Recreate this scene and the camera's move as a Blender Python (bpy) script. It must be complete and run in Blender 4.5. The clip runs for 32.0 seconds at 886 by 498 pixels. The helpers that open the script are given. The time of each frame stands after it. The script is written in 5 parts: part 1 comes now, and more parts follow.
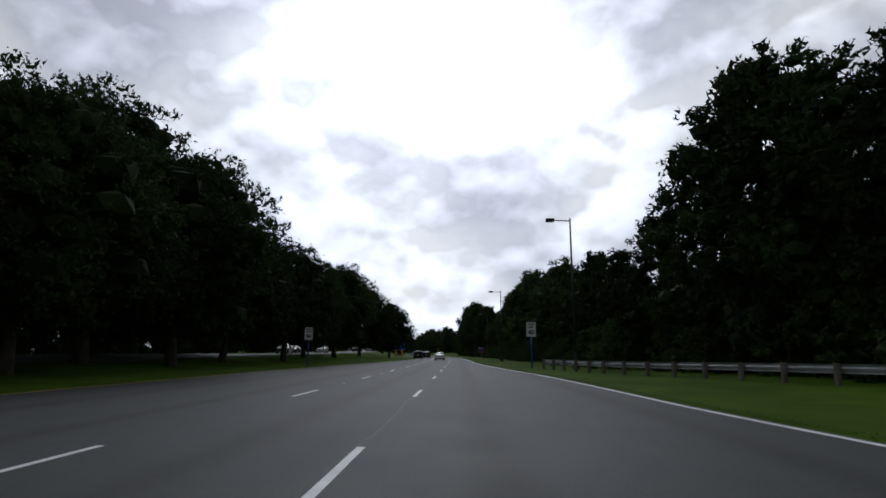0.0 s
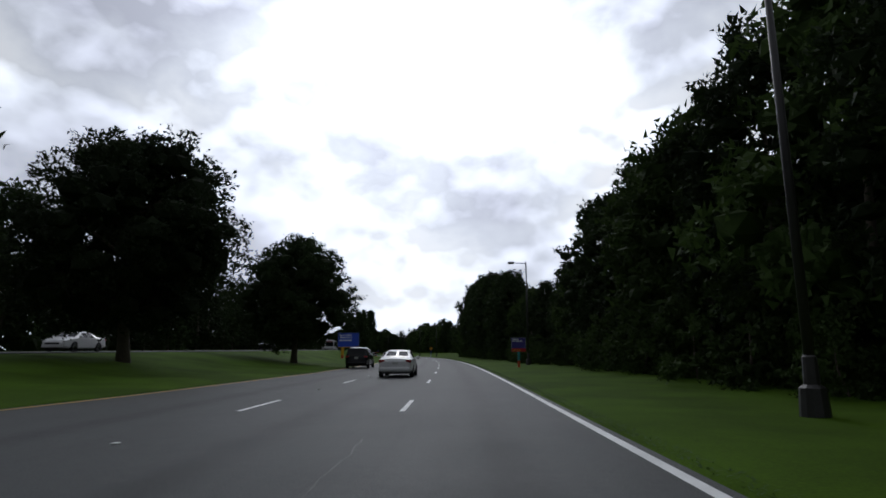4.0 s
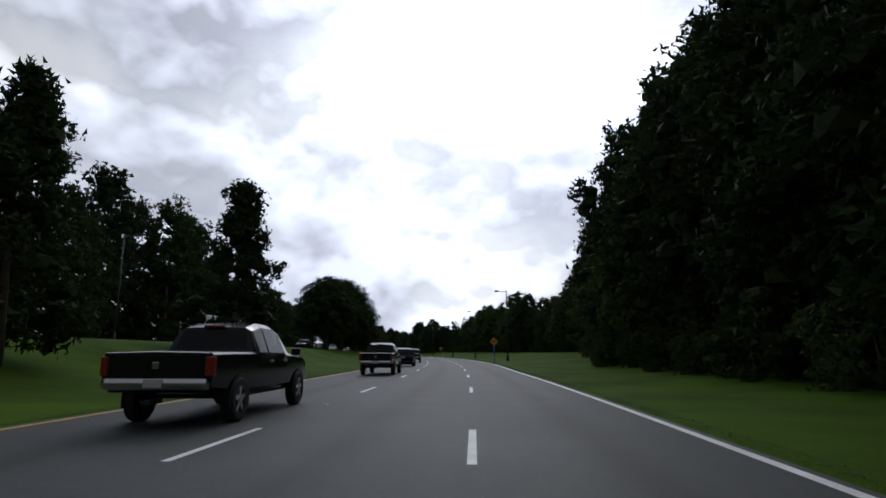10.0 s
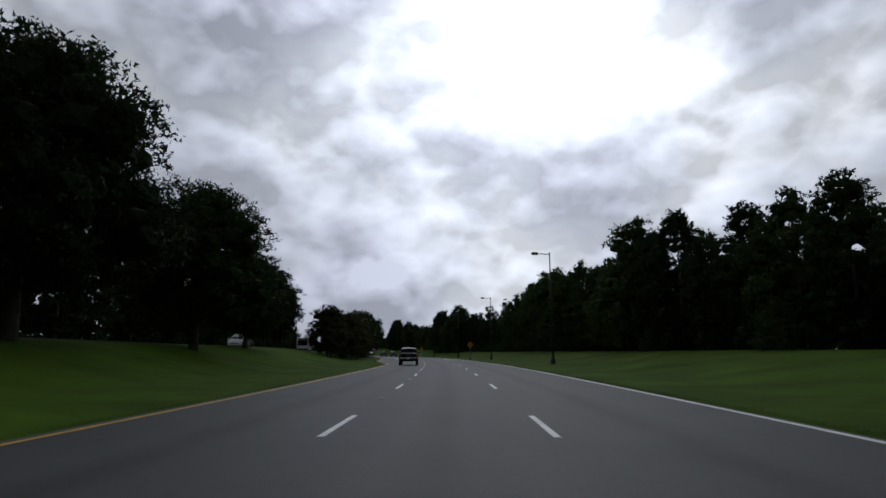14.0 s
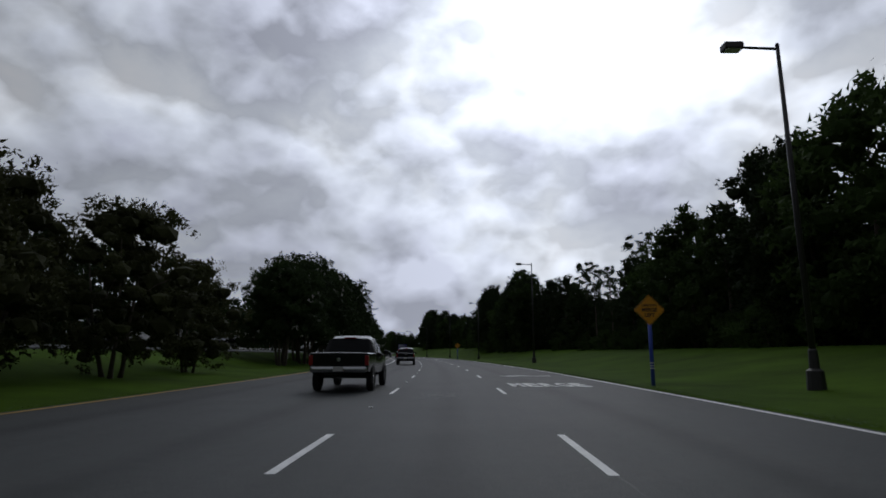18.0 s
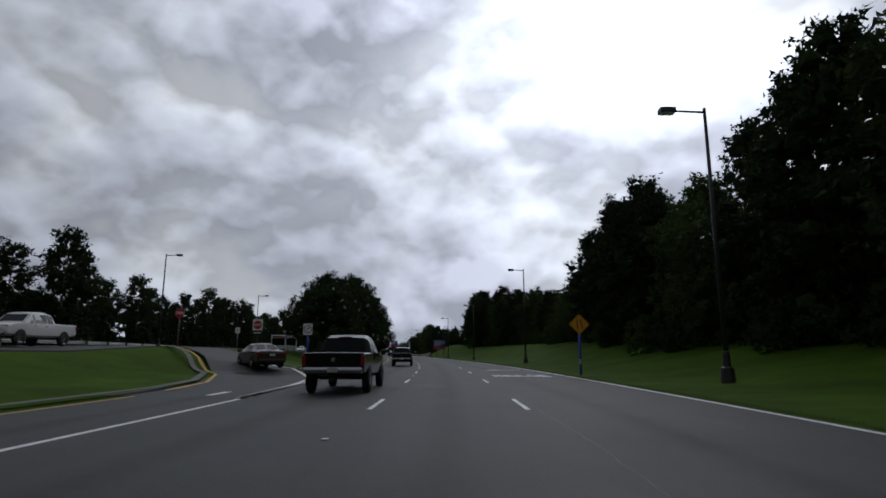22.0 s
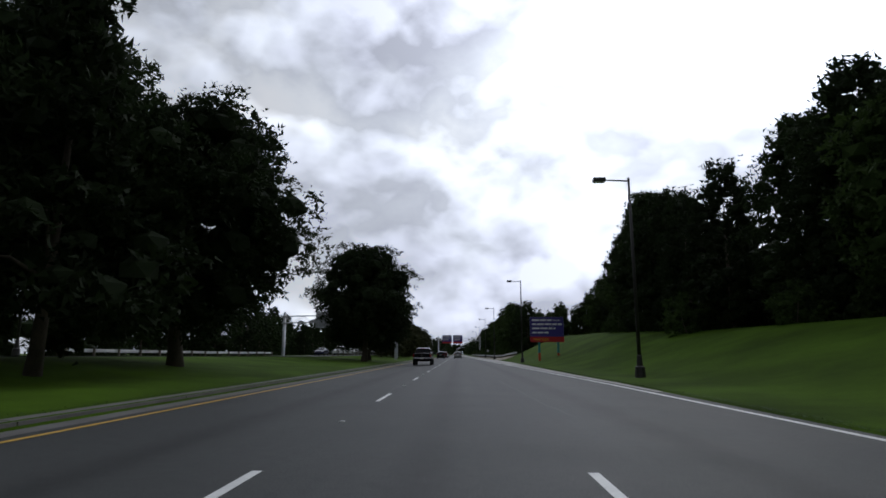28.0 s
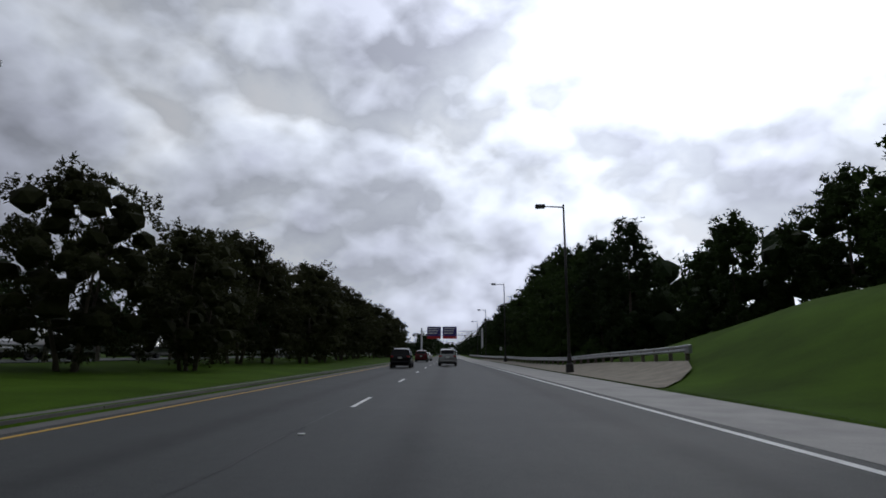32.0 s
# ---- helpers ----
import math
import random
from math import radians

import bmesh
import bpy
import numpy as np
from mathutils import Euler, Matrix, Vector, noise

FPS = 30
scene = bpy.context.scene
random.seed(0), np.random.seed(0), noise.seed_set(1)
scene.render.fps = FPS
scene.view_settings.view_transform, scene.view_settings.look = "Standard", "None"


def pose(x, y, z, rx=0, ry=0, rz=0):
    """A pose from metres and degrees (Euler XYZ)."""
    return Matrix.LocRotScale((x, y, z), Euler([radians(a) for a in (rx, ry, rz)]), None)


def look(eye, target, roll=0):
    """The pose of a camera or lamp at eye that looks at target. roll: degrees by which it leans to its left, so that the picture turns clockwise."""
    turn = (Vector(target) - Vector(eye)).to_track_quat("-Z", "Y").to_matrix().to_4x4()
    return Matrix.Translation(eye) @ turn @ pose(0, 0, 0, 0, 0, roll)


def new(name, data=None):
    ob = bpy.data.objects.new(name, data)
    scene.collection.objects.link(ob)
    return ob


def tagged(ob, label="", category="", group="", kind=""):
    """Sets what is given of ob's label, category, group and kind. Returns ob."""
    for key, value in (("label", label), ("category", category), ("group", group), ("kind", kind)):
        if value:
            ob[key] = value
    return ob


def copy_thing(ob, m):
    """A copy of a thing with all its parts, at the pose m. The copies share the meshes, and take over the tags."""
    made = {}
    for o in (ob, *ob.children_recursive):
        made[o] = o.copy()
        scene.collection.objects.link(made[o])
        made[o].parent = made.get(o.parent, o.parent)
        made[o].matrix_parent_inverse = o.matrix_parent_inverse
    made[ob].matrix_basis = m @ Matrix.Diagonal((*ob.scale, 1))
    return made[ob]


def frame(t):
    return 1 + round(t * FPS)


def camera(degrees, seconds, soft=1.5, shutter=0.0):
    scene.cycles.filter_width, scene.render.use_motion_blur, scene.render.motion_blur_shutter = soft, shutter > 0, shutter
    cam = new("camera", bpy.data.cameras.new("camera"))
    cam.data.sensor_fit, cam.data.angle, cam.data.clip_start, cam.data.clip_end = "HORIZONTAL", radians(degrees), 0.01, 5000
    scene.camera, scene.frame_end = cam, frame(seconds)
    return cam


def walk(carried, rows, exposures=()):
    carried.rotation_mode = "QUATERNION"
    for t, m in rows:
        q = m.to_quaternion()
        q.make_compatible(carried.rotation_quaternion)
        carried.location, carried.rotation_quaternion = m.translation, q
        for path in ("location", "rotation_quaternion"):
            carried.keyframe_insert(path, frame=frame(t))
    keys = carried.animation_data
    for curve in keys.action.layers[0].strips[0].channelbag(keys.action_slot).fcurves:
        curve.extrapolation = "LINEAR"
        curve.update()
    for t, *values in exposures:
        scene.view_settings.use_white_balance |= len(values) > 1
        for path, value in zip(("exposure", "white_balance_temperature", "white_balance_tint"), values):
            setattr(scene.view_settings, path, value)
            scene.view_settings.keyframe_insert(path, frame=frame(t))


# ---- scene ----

# ---- the road's line: headings in degrees every 40 m from s = -40 ----
HEADINGS = [-0.28, -0.25, 0.01, 0.31, 1.71, 3.77, 6.08, 8.61, 10.68, 12.57, 15.13, 17.61, 19.70, 22.28, 25.05, 26.64, 26.74, 26.72, 26.71, 26.71]
S0, DS = -200.0, 1.0
_s = np.arange(S0, 1900.0, DS)
_h = np.radians(np.interp(_s, np.arange(len(HEADINGS)) * 40.0 - 40.0, HEADINGS))
_x = np.concatenate([[0.0], np.cumsum(-np.sin(_h[:-1]) * DS)])
_y = np.concatenate([[0.0], np.cumsum(np.cos(_h[:-1]) * DS)])
_x -= np.interp(0.0, _s, _x)
_y -= np.interp(0.0, _s, _y)


def road_pt(s, d, z=0.0):
    """A point s metres along the road and d metres to the right of its lane line."""
    a = np.interp(s, _s, _h)
    return Vector((float(np.interp(s, _s, _x) + math.cos(a) * d), float(np.interp(s, _s, _y) + math.sin(a) * d), float(z)))


def road_yaw(s):
    return math.degrees(float(np.interp(s, _s, _h)))


# ---- camera: seconds, metres along, metres across, yaw, pitch, roll ----
EYE = 1.26
PATH = [
    (0.0, -20.27, 1.35, 1.40, 10.45, 0.00),
    (0.5, -10.11, 1.29, 1.40, 10.45, 0.00),
    (1.0, -0.20, 1.23, 1.40, 10.45, 0.00),
    (1.5, 9.55, 1.19, 1.40, 10.45, 0.00),
    (2.0, 19.20, 1.16, 1.40, 10.45, 0.00),
    (2.5, 28.80, 1.15, 1.40, 10.45, 0.00),
    (3.0, 38.34, 1.14, 1.40, 10.45, 0.00),
    (3.5, 47.80, 1.15, 1.40, 10.45, 0.00),
    (4.0, 57.17, 1.18, 1.40, 10.45, 0.00),
    (4.5, 66.47, 1.20, 1.40, 10.45, 0.00),
    (5.0, 75.72, 1.22, 1.40, 10.45, 0.00),
    (5.5, 84.96, 1.25, 1.41, 10.45, 0.00),
    (6.0, 94.25, 1.29, 1.54, 10.45, 0.00),
    (6.5, 103.66, 1.35, 1.94, 10.45, 0.00),
    (7.0, 113.21, 1.41, 2.55, 10.45, 0.00),
    (7.5, 122.92, 1.43, 3.43, 10.45, 0.00),
    (8.0, 132.80, 1.36, 4.57, 10.45, 0.00),
    (8.5, 142.80, 1.14, 5.74, 10.45, 0.00),
    (9.0, 152.85, 0.81, 6.81, 10.45, 0.00),
    (9.5, 162.92, 0.44, 7.61, 10.45, 0.00),
    (10.0, 172.94, 0.07, 8.05, 10.45, 0.00),
    (10.5, 182.95, -0.26, 8.29, 10.45, 0.00),
    (11.0, 192.97, -0.57, 8.55, 10.45, 0.00),
    (11.5, 203.06, -0.83, 8.98, 10.45, 0.00),
    (12.0, 213.33, -1.06, 9.50, 10.45, 0.00),
    (12.5, 223.79, -1.30, 9.91, 10.45, 0.00),
    (13.0, 234.44, -1.48, 10.23, 10.45, 0.00),
    (13.5, 245.21, -1.53, 10.63, 10.45, 0.00),
    (14.0, 256.07, -1.52, 11.09, 10.45, 0.00),
    (14.5, 267.03, -1.51, 11.56, 10.45, 0.00),
    (15.0, 278.06, -1.50, 12.03, 10.45, 0.00),
    (15.5, 289.11, -1.49, 12.50, 10.45, 0.00),
    (16.0, 300.16, -1.49, 13.03, 10.45, 0.00),
    (16.5, 311.19, -1.52, 13.66, 10.45, 0.00),
    (17.0, 322.17, -1.56, 14.33, 10.45, 0.00),
    (17.5, 333.13, -1.59, 15.03, 10.45, 0.00),
    (18.0, 344.16, -1.63, 15.75, 10.45, 0.00),
    (18.5, 355.36, -1.70, 16.48, 10.45, 0.00),
    (19.0, 366.72, -1.75, 17.20, 10.45, 0.00),
    (19.5, 378.20, -1.76, 17.90, 10.45, 0.00),
    (20.0, 389.72, -1.77, 18.56, 10.45, 0.00),
    (20.5, 401.12, -1.76, 19.11, 10.45, 0.00),
    (21.0, 412.41, -1.75, 19.60, 10.45, 0.00),
    (21.5, 423.57, -1.72, 20.16, 10.45, 0.00),
    (22.0, 434.58, -1.70, 20.79, 10.45, 0.00),
    (22.5, 445.36, -1.68, 21.43, 10.45, 0.00),
    (23.0, 455.86, -1.67, 22.01, 10.45, 0.00),
    (23.5, 466.04, -1.66, 22.57, 10.45, 0.00),
    (24.0, 475.95, -1.63, 23.20, 10.45, 0.00),
    (24.5, 485.71, -1.56, 24.00, 10.45, 0.00),
    (25.0, 495.37, -1.47, 24.86, 10.45, 0.00),
    (25.5, 504.96, -1.44, 25.61, 10.45, 0.00),
    (26.0, 514.54, -1.43, 26.27, 10.45, 0.00),
    (26.5, 524.15, -1.43, 26.92, 10.45, 0.00),
    (27.0, 533.92, -1.42, 27.56, 10.45, 0.00),
    (27.5, 543.92, -1.41, 28.07, 10.45, 0.00),
    (28.0, 554.29, -1.41, 28.29, 10.45, 0.00),
    (28.5, 565.05, -1.41, 28.29, 10.45, 0.00),
    (29.0, 576.10, -1.41, 28.19, 10.45, 0.00),
    (29.5, 587.23, -1.41, 28.11, 10.45, 0.00),
    (30.0, 598.23, -1.40, 28.05, 10.45, 0.00),
    (30.5, 608.97, -1.39, 27.97, 10.45, 0.00),
    (31.0, 619.60, -1.35, 27.86, 10.45, 0.00),
    (31.5, 630.33, -1.30, 27.72, 10.45, 0.00),
    (32.0, 641.28, -1.25, 27.60, 10.45, 0.00),
]
cam = camera(76.03, 32.0, soft=1.7)
walk(cam, [(t, Matrix.Translation(road_pt(s, d, EYE)) @ pose(0, 0, 0, 90 + p, r, y)) for t, s, d, y, p, r in PATH],
     exposures=[(0.0, -1.0), (2.0, -0.88), (3.0, -0.82), (6.0, -0.95), (9.0, -0.75), (11.0, -0.9), (13.0, -1.22), (16.0, -1.45), (19.0, -1.35), (23.0, -1.2), (25.0, -0.85), (28.0, -0.78), (30.0, -0.75), (31.0, -0.75), (32.0, -1.02)])

# ---- world and sun: high overcast, brightest round the hidden sun ----
SUN_AZ, SUN_EL = radians(4.0), radians(34.0)      # azimuth to the left of +y, height
SUN_DIR = Vector((-math.sin(SUN_AZ) * math.cos(SUN_EL), math.cos(SUN_AZ) * math.cos(SUN_EL), math.sin(SUN_EL)))


class Nodes:
    """A short hand for node trees."""

    def __init__(self, tree):
        self.tree = tree
        tree.nodes.clear()

    def add(self, kind, **values):
        n = self.tree.nodes.new(kind)
        for key, v in values.items():
            if key.startswith("_"):
                sock = n.inputs[int(key[1:])]
            else:
                sock = n.inputs.get(key.replace("__", " "))
            if isinstance(v, bpy.types.NodeSocket):
                self.tree.links.new(v, sock)
            else:
                sock.default_value = v
        return n

    def math(self, op, a, b=0.0, clamp=False):
        n = self.add("ShaderNodeMath", _0=a, _1=b)
        n.operation, n.use_clamp = op, clamp
        return n.outputs[0]

    def vmath(self, op, a, b=(0, 0, 0)):
        n = self.add("ShaderNodeVectorMath", _0=a, _1=b)
        n.operation = op
        return n

    def mix(self, f, a, b, blend="MIX"):
        n = self.tree.nodes.new("ShaderNodeMix")
        n.data_type, n.blend_type = "RGBA", blend
        for sock, v in ((n.inputs[0], f), (n.inputs[6], a), (n.inputs[7], b)):
            if isinstance(v, bpy.types.NodeSocket):
                self.tree.links.new(v, sock)
            else:
                sock.default_value = v
        return n.outputs[2]

    def ramp(self, f, stops):
        n = self.add("ShaderNodeValToRGB", _0=f)
        e = n.color_ramp.elements
        while len(e) < len(stops):
            e.new(0.5)
        for el, (p, c) in zip(e, stops):
            el.position = p
            el.color = c if len(c) == 4 else (*c, 1)
        return n.outputs[0]

    def noise(self, vec, scale, detail=4.0, rough=0.55, dist=0.0):
        n = self.add("ShaderNodeTexNoise", Vector=vec, Scale=scale, Detail=detail, Roughness=rough, Distortion=dist)
        return n.outputs[0]


world = bpy.data.worlds.new("overcast_sky")
scene.world = world
world.use_nodes = True
N = Nodes(world.node_tree)
direction = N.add("ShaderNodeTexCoord").outputs["Generated"]
sky = N.tree.nodes.new("ShaderNodeTexSky")
sky.sky_type, sky.sun_disc = "NISHITA", False
sky.sun_elevation, sky.sun_rotation = SUN_EL, -SUN_AZ
sep = N.add("ShaderNodeSeparateXYZ", Vector=direction)
up = N.math("MAXIMUM", sep.outputs[2], 0.0)
puff = N.add("ShaderNodeCombineXYZ", X=sep.outputs[0], Y=sep.outputs[1], Z=N.math("MULTIPLY", sep.outputs[2], 1.45)).outputs[0]
curl = N.add("ShaderNodeTexNoise", Vector=puff, Scale=8.0, Detail=3.0)
puff = N.vmath("ADD", puff, N.vmath("MULTIPLY", N.vmath("SUBTRACT", curl.outputs[1], (0.5, 0.5, 0.5)).outputs[0], (0.045, 0.045, 0.045)).outputs[0]).outputs[0]


def cloud_mass(v, detail):
    """Billowing cloud density at a direction: broad banks and round heads."""
    body = N.noise(v, 3.0, 3.0, 0.5)
    heads = N.add("ShaderNodeTexVoronoi", Vector=v, Scale=7.5)
    heads.feature, heads.normalize = "SMOOTH_F1", True
    for key, v in (("Detail", detail), ("Roughness", 0.5), ("Lacunarity", 2.2), ("Smoothness", 0.22)):
        heads.inputs[key].default_value = v
    return N.math("SUBTRACT", N.math("ADD", body, 0.12), N.math("MULTIPLY", heads.outputs["Distance"], 0.5))


mass = cloud_mass(puff, 4.5)
behind = cloud_mass(N.vmath("ADD", puff, (SUN_DIR.x * 0.03, SUN_DIR.y * 0.01, 0.05)).outputs[0], 2.5)
dense = N.math("ADD", mass, N.math("MULTIPLY", N.math("SUBTRACT", N.noise(puff, 26.0, 7.0, 0.62), 0.5), 0.05))
relief = N.math("ADD", 0.92, N.math("MULTIPLY", N.math("SUBTRACT", mass, behind), 4.2))
relief = N.math("MINIMUM", N.math("MAXIMUM", relief, 0.7), 1.36)
aim = N.vmath("DOT_PRODUCT", direction, tuple(SUN_DIR)).outputs["Value"]
front = N.math("POWER", N.math("ADD", N.math("MULTIPLY", aim, 0.5), 0.5), 5.0)
glow = N.math("POWER", N.math("MAXIMUM", aim, 0.0), 20.0)
core = N.math("POWER", N.math("MAXIMUM", aim, 0.0), 70.0)
cloud = N.ramp(dense, [(0.16, (0.58, 0.71, 0.92)), (0.25, (0.74, 0.83, 0.97)), (0.29, (1.02, 1.06, 1.15)), (0.37, (0.94, 1.0, 1.11)), (0.46, (0.76, 0.82, 0.95)), (0.60, (0.58, 0.62, 0.75))])
lit = N.math("ADD", N.math("MULTIPLY", relief, N.math("ADD", 0.60, N.math("ADD", N.math("MULTIPLY", front, 1.6), N.math("MULTIPLY", glow, 1.5)))), N.math("MULTIPLY", core, 1.6))
haze = N.math("POWER", N.math("SUBTRACT", 1.0, up), 9.0)
lit = N.math("MULTIPLY", lit, N.math("ADD", 0.97, N.math("MULTIPLY", haze, 0.42)))
cloud = N.vmath("SCALE", cloud)
N.tree.links.new(lit, cloud.inputs["Scale"])
blue = N.vmath("SCALE", sky.outputs[0])
blue.inputs["Scale"].default_value = 0.07
cover = N.ramp(dense, [(0.10, (0.4, 0.4, 0.4)), (0.26, (1, 1, 1))])
back = N.add("ShaderNodeBackground", Color=N.mix(cover, blue.outputs[0], cloud.outputs[0]), Strength=1.0)
out = N.tree.nodes.new("ShaderNodeOutputWorld")
N.tree.links.new(back.outputs[0], out.inputs[0])

sun = new("sun", bpy.data.lights.new("sun", "SUN"))
sun.data.energy, sun.data.angle, sun.data.color = 0.35, radians(14), (1.0, 0.95, 0.88)
sun.matrix_world = look(SUN_DIR * 50, (0, 0, 0))


# ---- materials ----
def material(name, colour, rough=0.7, metal=0.0, scale=3.0, vary=0.25, bump=0.15, fine=40.0, spec=0.4, rnd=0.0, clear=0.0, leaf=0.0):
    """A surface with two scales of variation in colour and relief."""
    m = bpy.data.materials.new(name)
    m.use_nodes = True
    n = Nodes(m.node_tree)
    pos = n.add("ShaderNodeTexCoord").outputs["Object"]
    a = n.noise(pos, scale, 5.0, 0.6)
    b = n.noise(pos, fine, 3.0, 0.6)
    t = n.math("ADD", n.math("MULTIPLY", a, 0.65), n.math("MULTIPLY", b, 0.35))
    lo = tuple(max(0.0, c * (1 - vary)) for c in colour)
    hi = tuple(min(1.0, c * (1 + vary)) for c in colour)
    col = n.ramp(t, [(0.33, lo), (0.67, hi)])
    if rnd:
        r = n.add("ShaderNodeObjectInfo").outputs["Random"]
        k = n.math("ADD", 1.0 - rnd, n.math("MULTIPLY", r, 2 * rnd))
        sc = n.vmath("SCALE", col)
        n.tree.links.new(k, sc.inputs["Scale"])
        col = sc.outputs[0]
    bs = n.add("ShaderNodeBsdfPrincipled", Metallic=metal)
    n.tree.links.new(col, bs.inputs["Base Color"])
    bs.inputs["Specular IOR Level"].default_value = spec
    n.tree.links.new(n.math("ADD", rough - 0.08, n.math("MULTIPLY", b, 0.16), True), bs.inputs["Roughness"])
    if clear:
        bs.inputs["Coat Weight"].default_value = clear
        bs.inputs["Coat Roughness"].default_value = 0.05
    if bump:
        bp = n.add("ShaderNodeBump", Strength=bump, Distance=0.02, Height=t)
        n.tree.links.new(bp.outputs[0], bs.inputs["Normal"])
    sh = bs.outputs[0]
    if leaf:
        tr = n.add("ShaderNodeBsdfTranslucent")
        n.tree.links.new(col, tr.inputs[0])
        mx = n.add("ShaderNodeMixShader", _0=leaf, _1=sh, _2=tr.outputs[0])
        sh = mx.outputs[0]
    o = n.tree.nodes.new("ShaderNodeOutputMaterial")
    n.tree.links.new(sh, o.inputs[0])
    return m


def asphalt_material():
    """Worn grey asphalt: oil bands down the lanes, fine stones, stains, seams."""
    m = bpy.data.materials.new("asphalt")
    m.use_nodes = True
    n = Nodes(m.node_tree)
    uv = n.tree.nodes.new("ShaderNodeUVMap")
    uv.uv_map = "road"
    sp = n.add("ShaderNodeSeparateXYZ", Vector=uv.outputs[0])
    d, s = sp.outputs[0], sp.outputs[1]
    pos = n.add("ShaderNodeTexCoord").outputs["Object"]
    stones = n.noise(pos, 55.0, 2.0, 0.7)
    blot = n.noise(pos, 0.5, 5.0, 0.6)
    streak = n.noise(n.add("ShaderNodeCombineXYZ", X=n.math("MULTIPLY", d, 2.2), Y=n.math("MULTIPLY", s, 0.05), Z=0.0).outputs[0], 1.0, 4.0, 0.6)
    lane = n.math("COSINE", n.math("MULTIPLY", n.math("SUBTRACT", d, 1.815), 2 * math.pi / 3.63))
    oil = n.math("MULTIPLY", n.math("POWER", n.math("MAXIMUM", lane, 0.0), 4.0), n.math("ADD", 0.25, n.math("MULTIPLY", streak, 0.9)))
    base = n.ramp(stones, [(0.32, (0.022, 0.024, 0.023)), (0.5, (0.045, 0.048, 0.0465)), (0.70, (0.098, 0.102, 0.099))])
    mottle = n.noise(pos, 5.0, 3.0, 0.65)
    var = n.math("ADD", 0.19, n.math("ADD", n.math("MULTIPLY", mottle, 0.62), n.math("ADD", n.math("MULTIPLY", blot, 0.46), n.math("MULTIPLY", streak, 0.36))))
    sc = n.vmath("SCALE", base)
    n.tree.links.new(n.math("MULTIPLY", var, n.math("SUBTRACT", 1.0, n.math("MULTIPLY", oil, 0.62))), sc.inputs["Scale"])
    bs = n.add("ShaderNodeBsdfPrincipled")
    n.tree.links.new(sc.outputs[0], bs.inputs["Base Color"])
    bs.inputs["Specular IOR Level"].default_value = 0.32
    n.tree.links.new(n.math("ADD", 0.58, n.math("MULTIPLY", blot, 0.2)), bs.inputs["Roughness"])
    bp = n.add("ShaderNodeBump", Strength=0.35, Distance=0.01, Height=stones)
    n.tree.links.new(bp.outputs[0], bs.inputs["Normal"])
    o = n.tree.nodes.new("ShaderNodeOutputMaterial")
    n.tree.links.new(bs.outputs[0], o.inputs[0])
    return m


ASPHALT = asphalt_material()
SAND = material("pale_sand", (0.26, 0.23, 0.18), 0.95, scale=1.5, vary=0.3, fine=18, bump=0.5)
PAINT = material("road_paint", (0.74, 0.74, 0.72), 0.6, scale=1.2, vary=0.22, fine=35, bump=0.2)
YELLOW = material("yellow_road_paint", (0.55, 0.33, 0.05), 0.6, scale=1.2, vary=0.25, fine=35, bump=0.2)
CONCRETE = material("concrete", (0.34, 0.33, 0.31), 0.8, scale=0.7, vary=0.25, fine=25, bump=0.3)
OLD_KERB = material("aged_concrete", (0.13, 0.125, 0.115), 0.85, scale=0.7, vary=0.3, fine=25, bump=0.3)
GRASS = material("mown_grass", (0.045, 0.087, 0.006), 0.95, scale=0.22, vary=0.5, fine=22, bump=0.4, spec=0.05)
BLADE = material("grass_blades", (0.042, 0.085, 0.016), 0.7, scale=0.3, vary=0.4, fine=9, bump=0.0, spec=0.2, leaf=0.3)
LEAF = material("leaves", (0.020, 0.034, 0.010), 0.75, scale=0.4, vary=0.4, fine=4.0, bump=0.0, spec=0.12, rnd=0.35, leaf=0.25)
LEAF_OLIVE = material("olive_leaves", (0.036, 0.040, 0.014), 0.75, scale=0.4, vary=0.4, fine=4.0, bump=0.0, spec=0.12, rnd=0.3, leaf=0.25)
LEAF_PALE = material("fresh_leaves", (0.036, 0.060, 0.015), 0.75, scale=0.4, vary=0.4, fine=4.0, bump=0.0, spec=0.12, rnd=0.3, leaf=0.3)
BARK = material("bark", (0.085, 0.068, 0.052), 0.9, scale=2.0, vary=0.4, fine=14, bump=0.8)
BLOSSOM = material("white_blossom", (0.62, 0.6, 0.56), 0.7, scale=3, vary=0.15, bump=0.0, leaf=0.2)
STEEL = material("galvanised_steel", (0.42, 0.43, 0.44), 0.42, 0.85, scale=1.5, vary=0.2, fine=30, bump=0.1)
WOODPOST = material("weathered_post", (0.14, 0.12, 0.10), 0.85, scale=3, vary=0.35, fine=20, bump=0.5)
BRONZE = material("dark_bronze_paint", (0.035, 0.033, 0.032), 0.45, 0.3, scale=2, vary=0.2, bump=0.05)
BLUEPOST = material("blue_post_paint", (0.035, 0.065, 0.33), 0.45, scale=3, vary=0.15, bump=0.05)
WHITE = material("white_sheeting", (0.74, 0.74, 0.72), 0.5, scale=2, vary=0.06, bump=0.0)
BLACK = material("black_sheeting", (0.012, 0.012, 0.012), 0.5, scale=2, vary=0.1, bump=0.0)
AMBER = material("amber_sheeting", (0.62, 0.27, 0.015), 0.45, scale=2, vary=0.08, bump=0.0)
RED = material("red_sheeting", (0.42, 0.018, 0.02), 0.45, scale=2, vary=0.1, bump=0.0)
